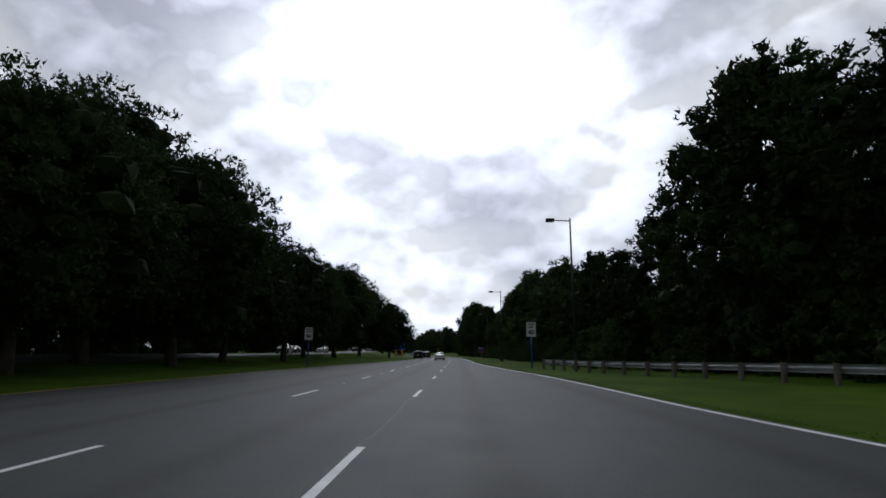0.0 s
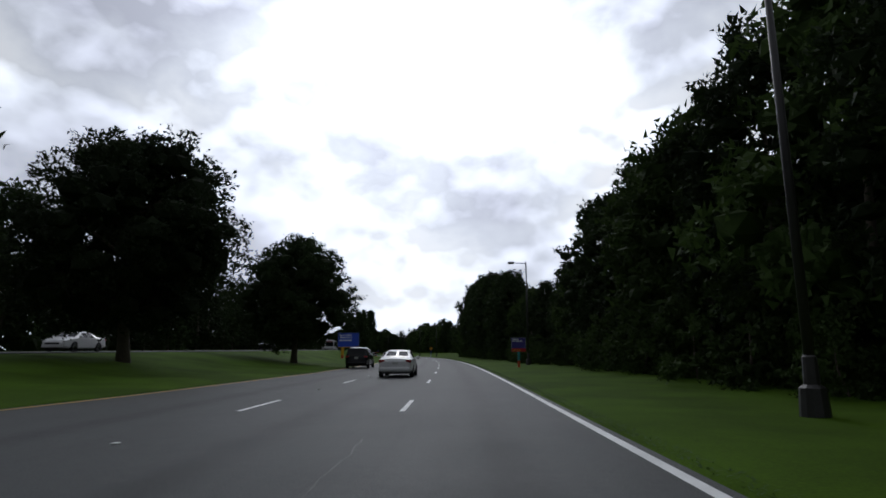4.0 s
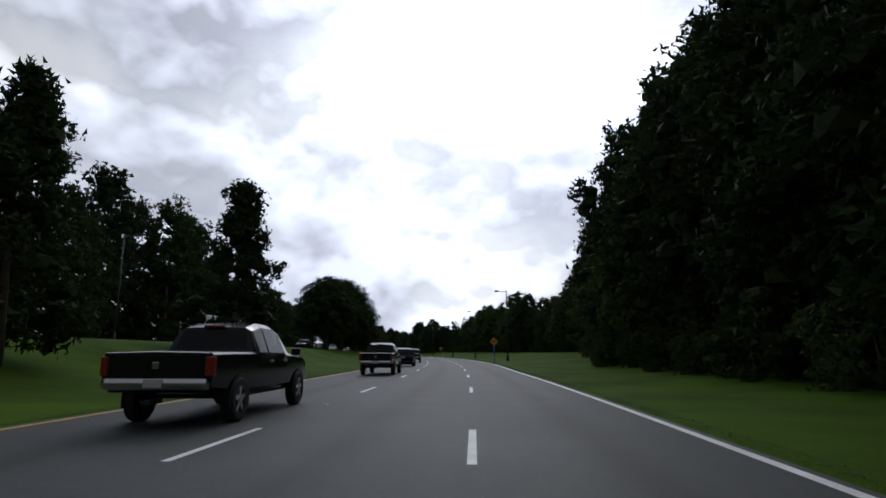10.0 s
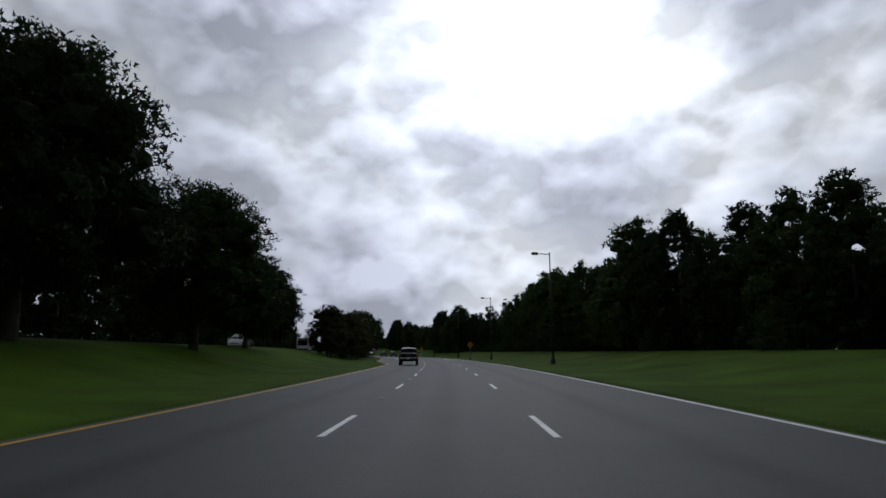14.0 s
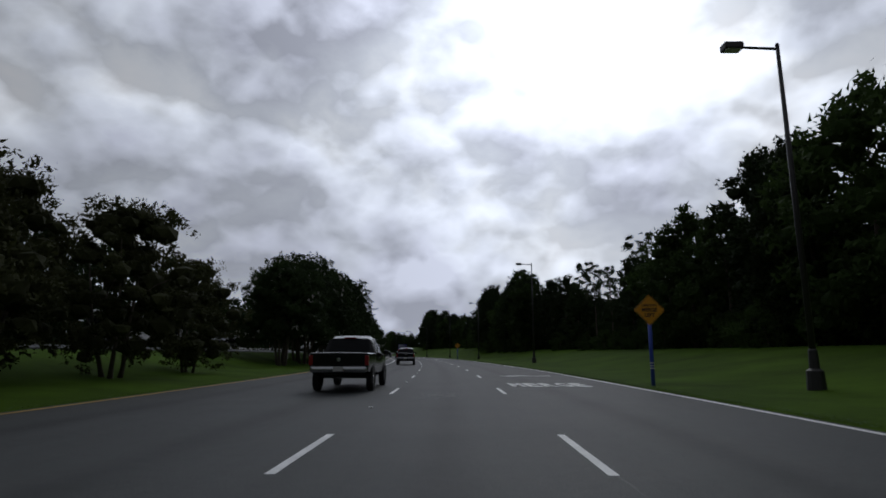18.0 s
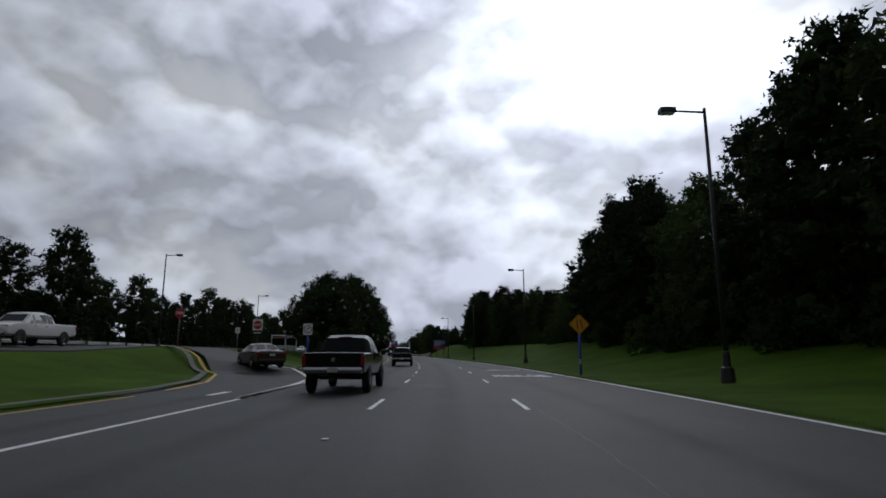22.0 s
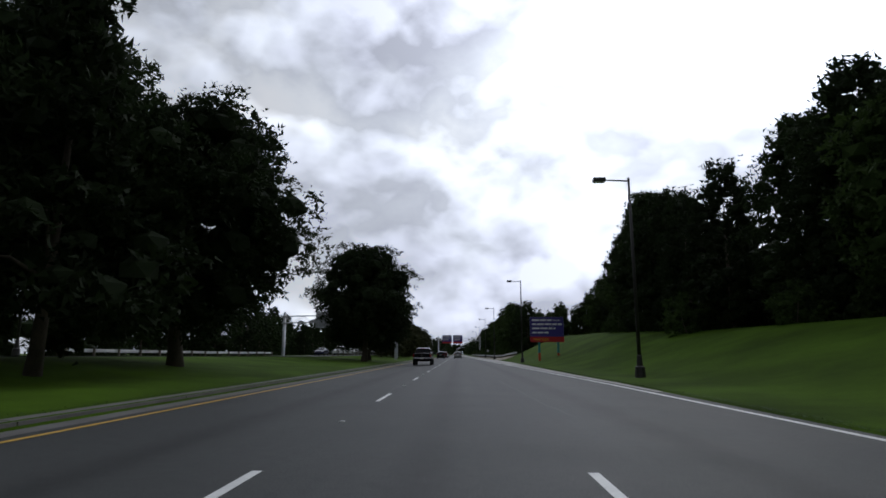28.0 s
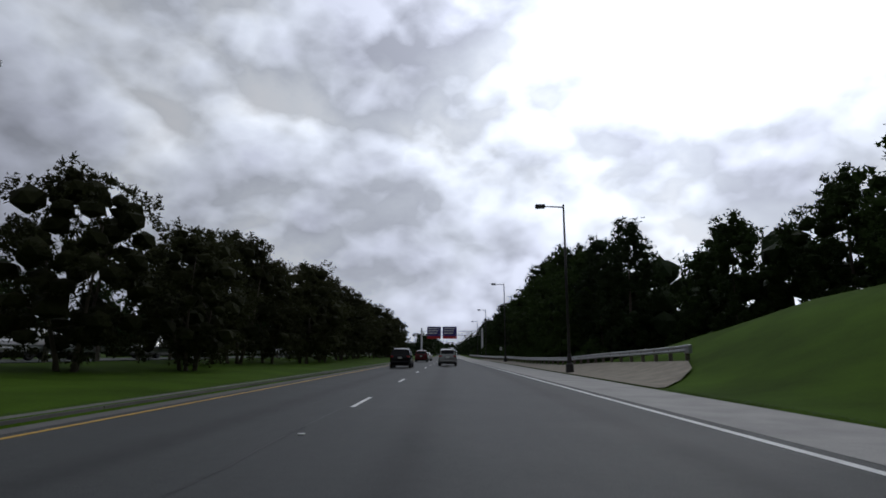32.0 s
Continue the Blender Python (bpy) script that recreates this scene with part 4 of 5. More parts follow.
# ---- street lamps ----
def street_lamp(arm=-1.7, height=11.0):
    t = thing("street_lamp", "tall dark bronze street lamp with one arm and a box head", "street lamp", "street lamps")
    part("base", tube([(0, 0, -0.2), (0, 0, 0.02), (0, 0, 0.55), (0, 0, 0.62), (0, 0, 1.15), (0, 0, 1.2)], [0.27, 0.27, 0.24, 0.15, 0.13, 0.09], 12), BRONZE, t, "flared dark base")
    part("pole", tube([(0, 0, 1.1), (0, 0, height * 0.6), (0, 0, height)], [0.10, 0.085, 0.06], 10), BRONZE, t, smooth=True)
    part("cap", tube([(0, 0, height), (0, 0, height + 0.08)], [0.075, 0.04], 10), BRONZE, t)
    part("arm", tube([(0, 0, height - 0.12), (arm * 0.5, 0, height - 0.08), (arm * 0.78, 0, height - 0.06)], [0.05, 0.045, 0.04], 8), BRONZE, t)
    x0 = arm * 0.72
    h = part("lamp_head", box(min(x0, arm * 1.1), -0.21, height - 0.17, max(x0, arm * 1.1), 0.21, height + 0.06, 0.05), BRONZE, t)
    part("lens", box(min(x0, arm * 1.1) + 0.08, -0.16, height - 0.19, max(x0, arm * 1.1) - 0.08, 0.16, height - 0.168, 0.008), WHITE, h, "pale flat lamp glass")
    return t


lamp = street_lamp()
first = True
for s, d, tall in ((22.9, 10.0, 11.4), (68.6, 8.1, 10.8), (115.2, 9.0, 10.4), (260.8, 8.5, 10.7), (314.3, 9.4, 11.4), (362, 9.4, 11.4), (410.6, 9.4, 11.6), (456.6, 8.8, 11.0),
                   (502.1, 8.9, 11.1), (543.5, 8.1, 10.3), (583.5, 7.6, 10.3), (631.2, 7.0, 10.9), (678, 6.2, 10.9), (724, 6.4, 11.2), (774, 6.6, 11.2), (822, 6.8, 11.2)):
    one = stand(lamp if first else copy_thing(lamp, Matrix.Identity(4)), s, d)
    one.scale = (1, 1, tall / 11.0)
    first = False
other = street_lamp(1.7)
stand(other, 410, -33.4)
for s, d in ((188, -37.5), (229, -34.0), (359, -33.4), (470, -33.4), (502, -33.4), (548, -33.4), (595, -33.4), (690, -33.4), (740, -33.4)):
    stand(copy_thing(other, Matrix.Identity(4)), s, d)


# ---- guardrails ----
def guardrail(name, pts, label, top=0.72, every=1.9, posts=WOODPOST, end=True):
    """A W-shaped steel beam on posts along (s, d) points."""
    t = thing(name, label, "guardrail")
    line = []
    for (s0, d0), (s1, d1) in zip(pts, pts[1:]):
        n = max(1, int(math.hypot(s1 - s0, d1 - d0) / every))
        line += [(s0 + (s1 - s0) * i / n, d0 + (d1 - d0) * i / n) for i in range(n)]
    line.append(pts[-1])
    prof = [(0.0, 0.0), (0.05, -0.03), (0.05, -0.09), (0.0, -0.14), (0.0, -0.18), (0.05, -0.23), (0.05, -0.29), (0.0, -0.32)]
    verts, faces = [], []
    for i, (s, d) in enumerate(line):
        a, b = line[max(0, i - 1)], line[min(len(line) - 1, i + 1)]
        w = (road_pt(*b) - road_pt(*a)).normalized()
        side = Vector((-w.y, w.x, 0))
        p = road_pt(s, d, land(s, d))
        for o, z in prof:
            verts.append(p + side * (o + 0.08) + Vector((0, 0, top + z)))
        for o, z in prof[::-1]:
            verts.append(p + side * (o + 0.07) + Vector((0, 0, top + z)))
        bm = box(-0.07, -0.09, -0.4, 0.07, 0.09, top + 0.02, 0.01)
        bmesh.ops.transform(bm, matrix=Matrix.Translation(p) @ Matrix.Rotation(math.atan2(w.y, w.x), 4, "Z"), verts=bm.verts)
        part("guard_post", bm, posts, t)
    n = 2 * len(prof)
    for i in range(len(line) - 1):
        for k in range(n):
            faces.append((i * n + k, i * n + (k + 1) % n, (i + 1) * n + (k + 1) % n, (i + 1) * n + k))
    part("beam", (verts, faces), STEEL, t, "ribbed galvanised beam")
    if end:
        s, d = line[0]
        p = road_pt(s, d, land(s, d) + top - 0.17)
        bm = box(-0.35, -0.12, -0.22, 0.2, 0.10, 0.2, 0.05)
        bmesh.ops.transform(bm, matrix=Matrix.Translation(p) @ Matrix.Rotation(radians(road_yaw(s) + 90), 4, "Z"), verts=bm.verts)
        part("end_shoe", bm, STEEL, t, "blunt steel end piece")
    return t


guardrail("guardrail", [(669, 10.0), (685, 9.6), (705, 8.5), (735, 6.9), (770, 5.8), (860, 5.4)], "galvanised guardrail on wooden posts beside the shoulder")
guardrail("guardrail", [(23.5, 7.7), (14, 9.8), (2, 13.6), (-12, 18.5), (-24, 22.5)], "galvanised guardrail curving away beside the grass", end=False)
guardrail("guardrail", [(640, -20.3), (700, -20.3), (790, -20.3)], "dark guardrail between the median trees", top=0.8, every=3.8)
guardrail("guardrail", [(444, -36), (500, -36), (560, -36.5)], "guardrail on the far side of the other carriageway", every=3.8, end=False)
guardrail("guardrail", [(600, -36), (660, -36)], "guardrail on the far side of the other carriageway", every=3.8, end=False)


# ---- sign gantries ----
def gantry(s, d0, d1, h, panels, front, label, yaw=0.0, at=0.0, above=0.55, below=3.3, drop=(2.2, 0.9)):
    t = thing("sign_gantry", label, "sign gantry")
    for d in (d0, d1):
        p = part("column", tube([(d, 0, -0.6), (d, 0, 0.1), (d, 0, h)], [0.34, 0.30, 0.26], 14), STEEL, t, smooth=True)
        part("base_plate", box(d - 0.5, -0.5, -0.1, d + 0.5, 0.5, 0.04, 0.01), STEEL, p)
        part("column_cap", tube([(d, 0, h), (d, 0, h + 0.05)], 0.28, 14), STEEL, p)
        for z in (h - drop[1] - 0.05, h - drop[0] - 0.05):
            part("bracket", box(d - 0.42, -0.42, z - 0.08, d + 0.42, 0.42, z + 0.08, 0.02), STEEL, p)
    lo, hi = h - drop[0], h - drop[1]
    for y in (-0.4, 0.4):
        for z in (lo, hi):
            part("chord", tube([(d0, y, z), (d1, y, z)], 0.075, 8), STEEL, t)
    n = int(abs(d1 - d0) / 1.7)
    for k in range(n):
        x0, x1 = d0 + (d1 - d0) * k / n, d0 + (d1 - d0) * (k + 1) / n
        for y in (-0.4, 0.4):
            part("brace", tube([(x0, y, lo if k % 2 else hi), (x1, y, hi if k % 2 else lo)], 0.035, 6), STEEL, t)
        part("brace", tube([(x0, -0.4, lo), (x1, 0.4, lo)], 0.03, 6), STEEL, t)
    for x0, x1 in panels:
        y = -0.62 if front else 0.62
        z0, z1 = h - below, h + above
        g = part("sign_panel", box(x0, min(y, y + 0.05), z0, x1, max(y, y + 0.05), z1, 0.01), PURPLE if front else STEEL, t, "purple sign face" if front else "bare metal back of the sign")
        for k in range(3):
            x = x0 + (x1 - x0) * (0.12 + 0.38 * k)
            part("stiffener", box(x - 0.05, min(y * 0.72, y), z0 + 0.1, x + 0.05, max(y * 0.72, y), z1 - 0.1), STEEL, g)
        if front:
            part("lower_band", box(x0, y - 0.02, z0, x1, y - 0.004, z0 + 0.8), RED, g, "red lower band")
            for k in range(3):
                bar("writing", x0 + 0.4, x1 - 0.6 - 0.3 * k, z1 - 0.6 - 0.75 * k, 0.32, WHITE, g, y - 0.006, k)
    return stand(t, s, at, z=0.25, yaw=yaw)


gantry(653.0, 0.0, -21.4, 8.4, ((-5.1, -0.8), (-9.9, -5.6), (-15.6, -11.0)), False, "grey steel sign gantry over the other carriageway, seen from behind", -12, -12.2, 0.08, 2.8, (1.9, 0.7))
gantry(826, -11.0, 8.5, 9.0, ((-9.2, -4.8), (-4.2, 0.3)), True, "far steel gantry with two purple and red signs")


# ---- road lettering and arrows ----
def ground_word(text, s, d, width, depth):
    t = thing("road_lettering", "large white painted word on the asphalt", "road marking")
    for k, ch in enumerate(text):
        me = lettering(ch, 1.0, bold=0.035)
        co = [v.co for v in me.vertices]
        x0, x1 = min(c.x for c in co), max(c.x for c in co)
        y0, y1 = min(c.y for c in co), max(c.y for c in co)
        cell = width / len(text)
        for v in me.vertices:
            v.co = ((v.co.x - x0) / (x1 - x0) * cell * 0.84 + k * cell - width / 2, (v.co.y - y0) / (y1 - y0) * depth, 0.0)
        me.materials.append(PAINT)
        ob = new("letter", me)
        ob.parent = t
    return stand(t, s, d, z=0.009)


ground_word("MERGE", 366.6, 2.3, 3.2, 2.6)
ground_word("MERGE", 466.4, 2.55, 3.3, 2.6)


def ground_shape(name, label, polys, s, d, mat=PAINT):
    t = thing(name, label, "road marking")
    for q in polys:
        bm = bmesh.new()
        f = bm.faces.new([bm.verts.new((x, y, 0)) for x, y in q])
        bmesh.ops.recalc_face_normals(bm, faces=bm.faces)
        if f.normal.z < 0:
            f.normal_flip()
        part("stroke", bm, mat, t)
    return stand(t, s, d, z=0.009)


merge_arrow = [[(-1.45, 0.55), (-0.65, -0.35), (-0.78, 0.22), (1.45, 0.32), (1.45, 0.72), (-0.30, 0.72), (0.45, 1.5)]]
ground_shape("road_arrow", "white painted merging arrow on the asphalt", merge_arrow, 376.6, 2.65)
ground_shape("road_arrow", "white painted merging arrow on the asphalt", merge_arrow, 478.2, 2.65)
turn_arrow = [[(0.25, -1.6), (0.5, -1.6), (0.5, 0.3), (0.25, 0.3)], [(0.5, 0.3), (0.3, 0.85), (-0.35, 0.95), (-0.35, 0.6), (0.15, 0.5), (0.25, 0.3)], [(-0.3, 1.3), (-1.0, 0.78), (-0.3, 0.25)]]
for s in (396, 426, 454):
    ground_shape("road_arrow", "white painted turn arrow in the turning bay", turn_arrow, s, -9.5)


# ---- patches, studs and cracks on the asphalt ----
PATCH = material("asphalt_crack_fill", (0.016, 0.016, 0.016), 0.5, scale=6, vary=0.4, fine=60, bump=0.3)


def crack(s0, d0, s1, d1, seed):
    rng = random.Random(seed)
    n = int(abs(s1 - s0) / 0.35) + 3
    verts, faces = [], []
    o = 0.0
    for i in range(n + 1):
        o = max(-0.12, min(0.12, o + rng.uniform(-0.04, 0.04)))
        w = rng.uniform(0.004, 0.016)
        s, d = s0 + (s1 - s0) * i / n, d0 + (d1 - d0) * i / n + o
        verts += [road_pt(s, d - w, 0.005), road_pt(s, d + w, 0.005)]
        if i:
            faces.append((2 * i - 2, 2 * i - 1, 2 * i + 1, 2 * i))
    return tagged(part("road_crack", (verts, faces), PATCH), "thin dark crack sealed in the asphalt", "crack", "road cracks")


for k, (a, b, c, e) in enumerate(((-14, -0.12, 2, -0.1), (2, -0.1, 30, -0.13), (30, -0.13, 66, -0.1), (574, -3.76, 612, -3.73), (612, -3.73, 640, -3.75), (128, -0.1, 150, -0.12), (206, 0.12, 222, 0.1), (100, -0.15, 112, -0.12), (338, 0.1, 352, 0.14), (404, 0.14, 420, 0.12), (440, 0.2, 452, 0.12), (486, 0.3, 505, 0.2), (566, 0.9, 582, 0.5), (636, -3.75, 655, -3.72), (232, 0.15, 246, 0.12), (296, -3.75, 306, -3.72))):
    crack(a, b, c, e, k)


def scuff(s, d, ls, ld, seed, n=70):
    """A scraped patch: many small dark chips."""
    rng = random.Random(seed)
    v, f = [], []
    for _ in range(n):
        cs, cd = s + rng.gauss(0, ls / 2.5), d + rng.gauss(0, ld / 2.5)
        r = rng.uniform(0.02, 0.11)
        b = len(v)
        k = rng.randint(4, 6)
        v += [road_pt(cs + math.sin(6.283 * i / k) * r * rng.uniform(0.5, 1.4), cd + math.cos(6.283 * i / k) * r * rng.uniform(0.4, 1.1), 0.005) for i in range(k)]
        f.append(list(range(b, b + k)))
    return tagged(part("worn_patch", (v, f), PATCH), "rough dark worn patch in the asphalt", "worn patch", "worn patches", "stuff")


for k, q in enumerate(((457.5, -2.4, 2.0, 1.1), (487, -0.4, 3.0, 1.2), (486, -2.6, 2.4, 1.0), (513, 0.9, 2.2, 0.9), (322, 0.9, 2.5, 0.8), (362, -2.2, 2.0, 0.9))):
    scuff(*q, k)
for k in range(54):
    bm = box(-0.055, -0.055, 0.0, 0.055, 0.055, 0.02, 0.012)
    st_ = tagged(part("road_stud", bm, WHITE), "small pale reflective road stud", "road stud", "road studs")
    stand(st_, k * 12.19 + 4.5, -LANE, z=0.001)


# ---- vehicles ----
def paint(name, colour, metal=0.0, rough=0.17):
    return material(name, colour, rough, metal, scale=1.0, vary=0.06, fine=60, bump=0.0, spec=0.22, clear=0.08)


CAR_BLACK = paint("black_car_paint", (0.008, 0.008, 0.009))
CAR_WHITE = paint("white_car_paint", (0.62, 0.62, 0.61), 0.0)
CAR_SILVER = paint("silver_car_paint", (0.30, 0.30, 0.29), 0.6)
CAR_RED = paint("dark_red_car_paint", (0.09, 0.012, 0.014))
CAR_BROWN = paint("dark_brown_car_paint", (0.045, 0.03, 0.026))
CAR_BLUE = paint("navy_car_paint", (0.012, 0.016, 0.045))
GLASS = material("dark_tinted_glass", (0.006, 0.007, 0.008), 0.14, 0.0, scale=1, vary=0.1, bump=0.0, spec=0.16)
TYRE = material("tyre_rubber", (0.014, 0.014, 0.014), 0.85, scale=6, vary=0.3, fine=40, bump=0.2)
CHROME = material("chrome", (0.46, 0.46, 0.47), 0.2, 1.0, scale=2, vary=0.05, bump=0.0)
TAIL = material("red_tail_lens", (0.20, 0.008, 0.010), 0.25, scale=3, vary=0.1, bump=0.0, clear=0.5)
CLEAR_LENS = material("clear_lens", (0.5, 0.5, 0.5), 0.15, 0.2, scale=3, vary=0.1, bump=0.0, clear=0.6)
TRIM = material("black_plastic", (0.014, 0.014, 0.014), 0.6, scale=5, vary=0.2, bump=0.05)
PLATE = material("number_plate", (0.45, 0.45, 0.42), 0.5, scale=5, vary=0.1, bump=0.0)

# stations from the tail to the nose: y, lower edge, belt, top, half width at the belt, half width at the top
SHAPES = {
    "sedan": dict(H=1.46, wheel=0.33, axles=(-1.42, 1.38), st=[(-2.42, .48, .78, .84, .74, .62), (-2.32, .30, .92, .98, .86, .74), (-1.75, .22, .97, 1.06, .91, .76), (-1.38, .21, .98, 1.10, .91, .72), (-.75, .20, .97, 1.40, .91, .60), (-.1, .20, .96, 1.46, .91, .62), (.45, .20, .95, 1.40, .91, .61), (1.2, .20, .92, 1.00, .90, .72), (1.9, .22, .84, .92, .88, .70), (2.28, .28, .70, .80, .80, .64), (2.42, .42, .55, .64, .66, .54)], glass=((3, 4), (6, 7)), side=((4, 5), (5, 6))),
    "minivan": dict(H=1.78, wheel=0.35, axles=(-1.50, 1.52), st=[(-2.52, .45, .80, .92, .84, .78), (-2.44, .30, 1.05, 1.20, .95, .80), (-2.20, .24, 1.08, 1.70, .98, .74), (-1.6, .22, 1.08, 1.78, .99, .74), (-.4, .22, 1.06, 1.79, .99, .74), (.55, .22, 1.04, 1.72, .99, .72), (1.1, .22, 1.02, 1.42, .98, .72), (1.65, .22, .98, 1.06, .96, .74), (2.15, .25, .84, .92, .92, .70), (2.45, .32, .66, .76, .82, .62), (2.55, .45, .55, .62, .70, .55)], glass=((1, 2), (6, 7)), side=((2, 3), (3, 4), (4, 5))),
    "suv": dict(H=1.74, wheel=0.36, axles=(-1.30, 1.32), st=[(-2.25, .50, .85, .95, .80, .74), (-2.18, .36, 1.05, 1.16, .88, .78), (-2.0, .30, 1.08, 1.62, .90, .70), (-1.5, .28, 1.08, 1.72, .91, .68), (-.4, .28, 1.06, 1.74, .91, .68), (.35, .28, 1.05, 1.66, .91, .66), (1.0, .28, 1.03, 1.12, .90, .72), (1.7, .30, .98, 1.05, .88, .72), (2.1, .36, .85, .95, .84, .68), (2.25, .46, .70, .80, .74, .6)], glass=((1, 2), (5, 6)), side=((2, 3), (3, 4), (4, 5))),
    "pickup": dict(H=1.92, wheel=0.41, axles=(-1.72, 1.95), st=[(-2.92, .66, 1.22, 1.27, .95, .90), (-2.86, .60, 1.24, 1.29, .98, .92), (-2.0, .52, 1.25, 1.29, 1.00, .93), (-.98, .50, 1.25, 1.30, 1.00, .93), (-.90, .50, 1.25, 1.30, 1.00, .90), (-.72, .50, 1.25, 1.80, 1.00, .74), (-.2, .48, 1.24, 1.91, 1.00, .72), (.55, .48, 1.23, 1.90, 1.00, .71), (.95, .48, 1.22, 1.80, 1.00, .71), (1.55, .48, 1.20, 1.28, .99, .80), (2.4, .50, 1.16, 1.22, .98, .78), (2.8, .55, 1.02, 1.10, .94, .74), (2.92, .62, .80, .90, .86, .70)], glass=((4, 5), (8, 9)), side=((5, 6), (6, 8))),
}


def wheel_mesh(r, w):
    bm = bmesh.new()
    prof = [(0.62, -w / 2), (0.9, -w / 2), (1.0, -w / 2 + 0.03), (1.0, w / 2 - 0.03), (0.9, w / 2), (0.62, w / 2)]
    rings = []
    for k in range(20):
        a = 2 * math.pi * k / 20
        rings.append([bm.verts.new((x, math.cos(a) * r * q, math.sin(a) * r * q)) for q, x in prof])
    for k in range(20):
        a, b = rings[k], rings[(k + 1) % 20]
        for i in range(len(prof) - 1):
            bm.faces.new((a[i], a[i + 1], b[i + 1], b[i]))
        bm.faces.new((a[-1], a[0], b[0], b[-1]))
    return bm


def rim_mesh(r, w):
    bm = bmesh.new()
    for k in range(5):
        a = 2 * math.pi * k / 5
        m = Matrix.Rotation(a, 4, "X")
        for q in ([(w / 2 - 0.02, -0.05, 0.04), (w / 2 - 0.02, 0.05, 0.04), (w / 2 - 0.012, 0.035, r * 0.6), (w / 2 - 0.012, -0.035, r * 0.6)],):
            fr = [bm.verts.new(m @ Vector(p)) for p in q]
            bk = [bm.verts.new(m @ Vector((p[0] - 0.04, p[1], p[2]))) for p in q]
            bm.faces.new(fr)
            for i in range(4):
                bm.faces.new((fr[i], bk[i], bk[(i + 1) % 4], fr[(i + 1) % 4]))
    for k in range(20):
        a, b = 2 * math.pi * k / 20, 2 * math.pi * (k + 1) / 20
        q = []
        for rr, x in ((0.56, w / 2 - 0.01), (0.64, w / 2 - 0.004)):
            q.append([(x, math.cos(t) * r * rr, math.sin(t) * r * rr) for t in (a, b)])
        bm.faces.new([bm.verts.new(p) for p in (q[0][0], q[1][0], q[1][1], q[0][1])])
    tube([(w / 2 - 0.05, 0, 0), (w / 2 - 0.005, 0, 0)], 0.07, 10, bm)
    bmesh.ops.recalc_face_normals(bm, faces=bm.faces)
    return bm


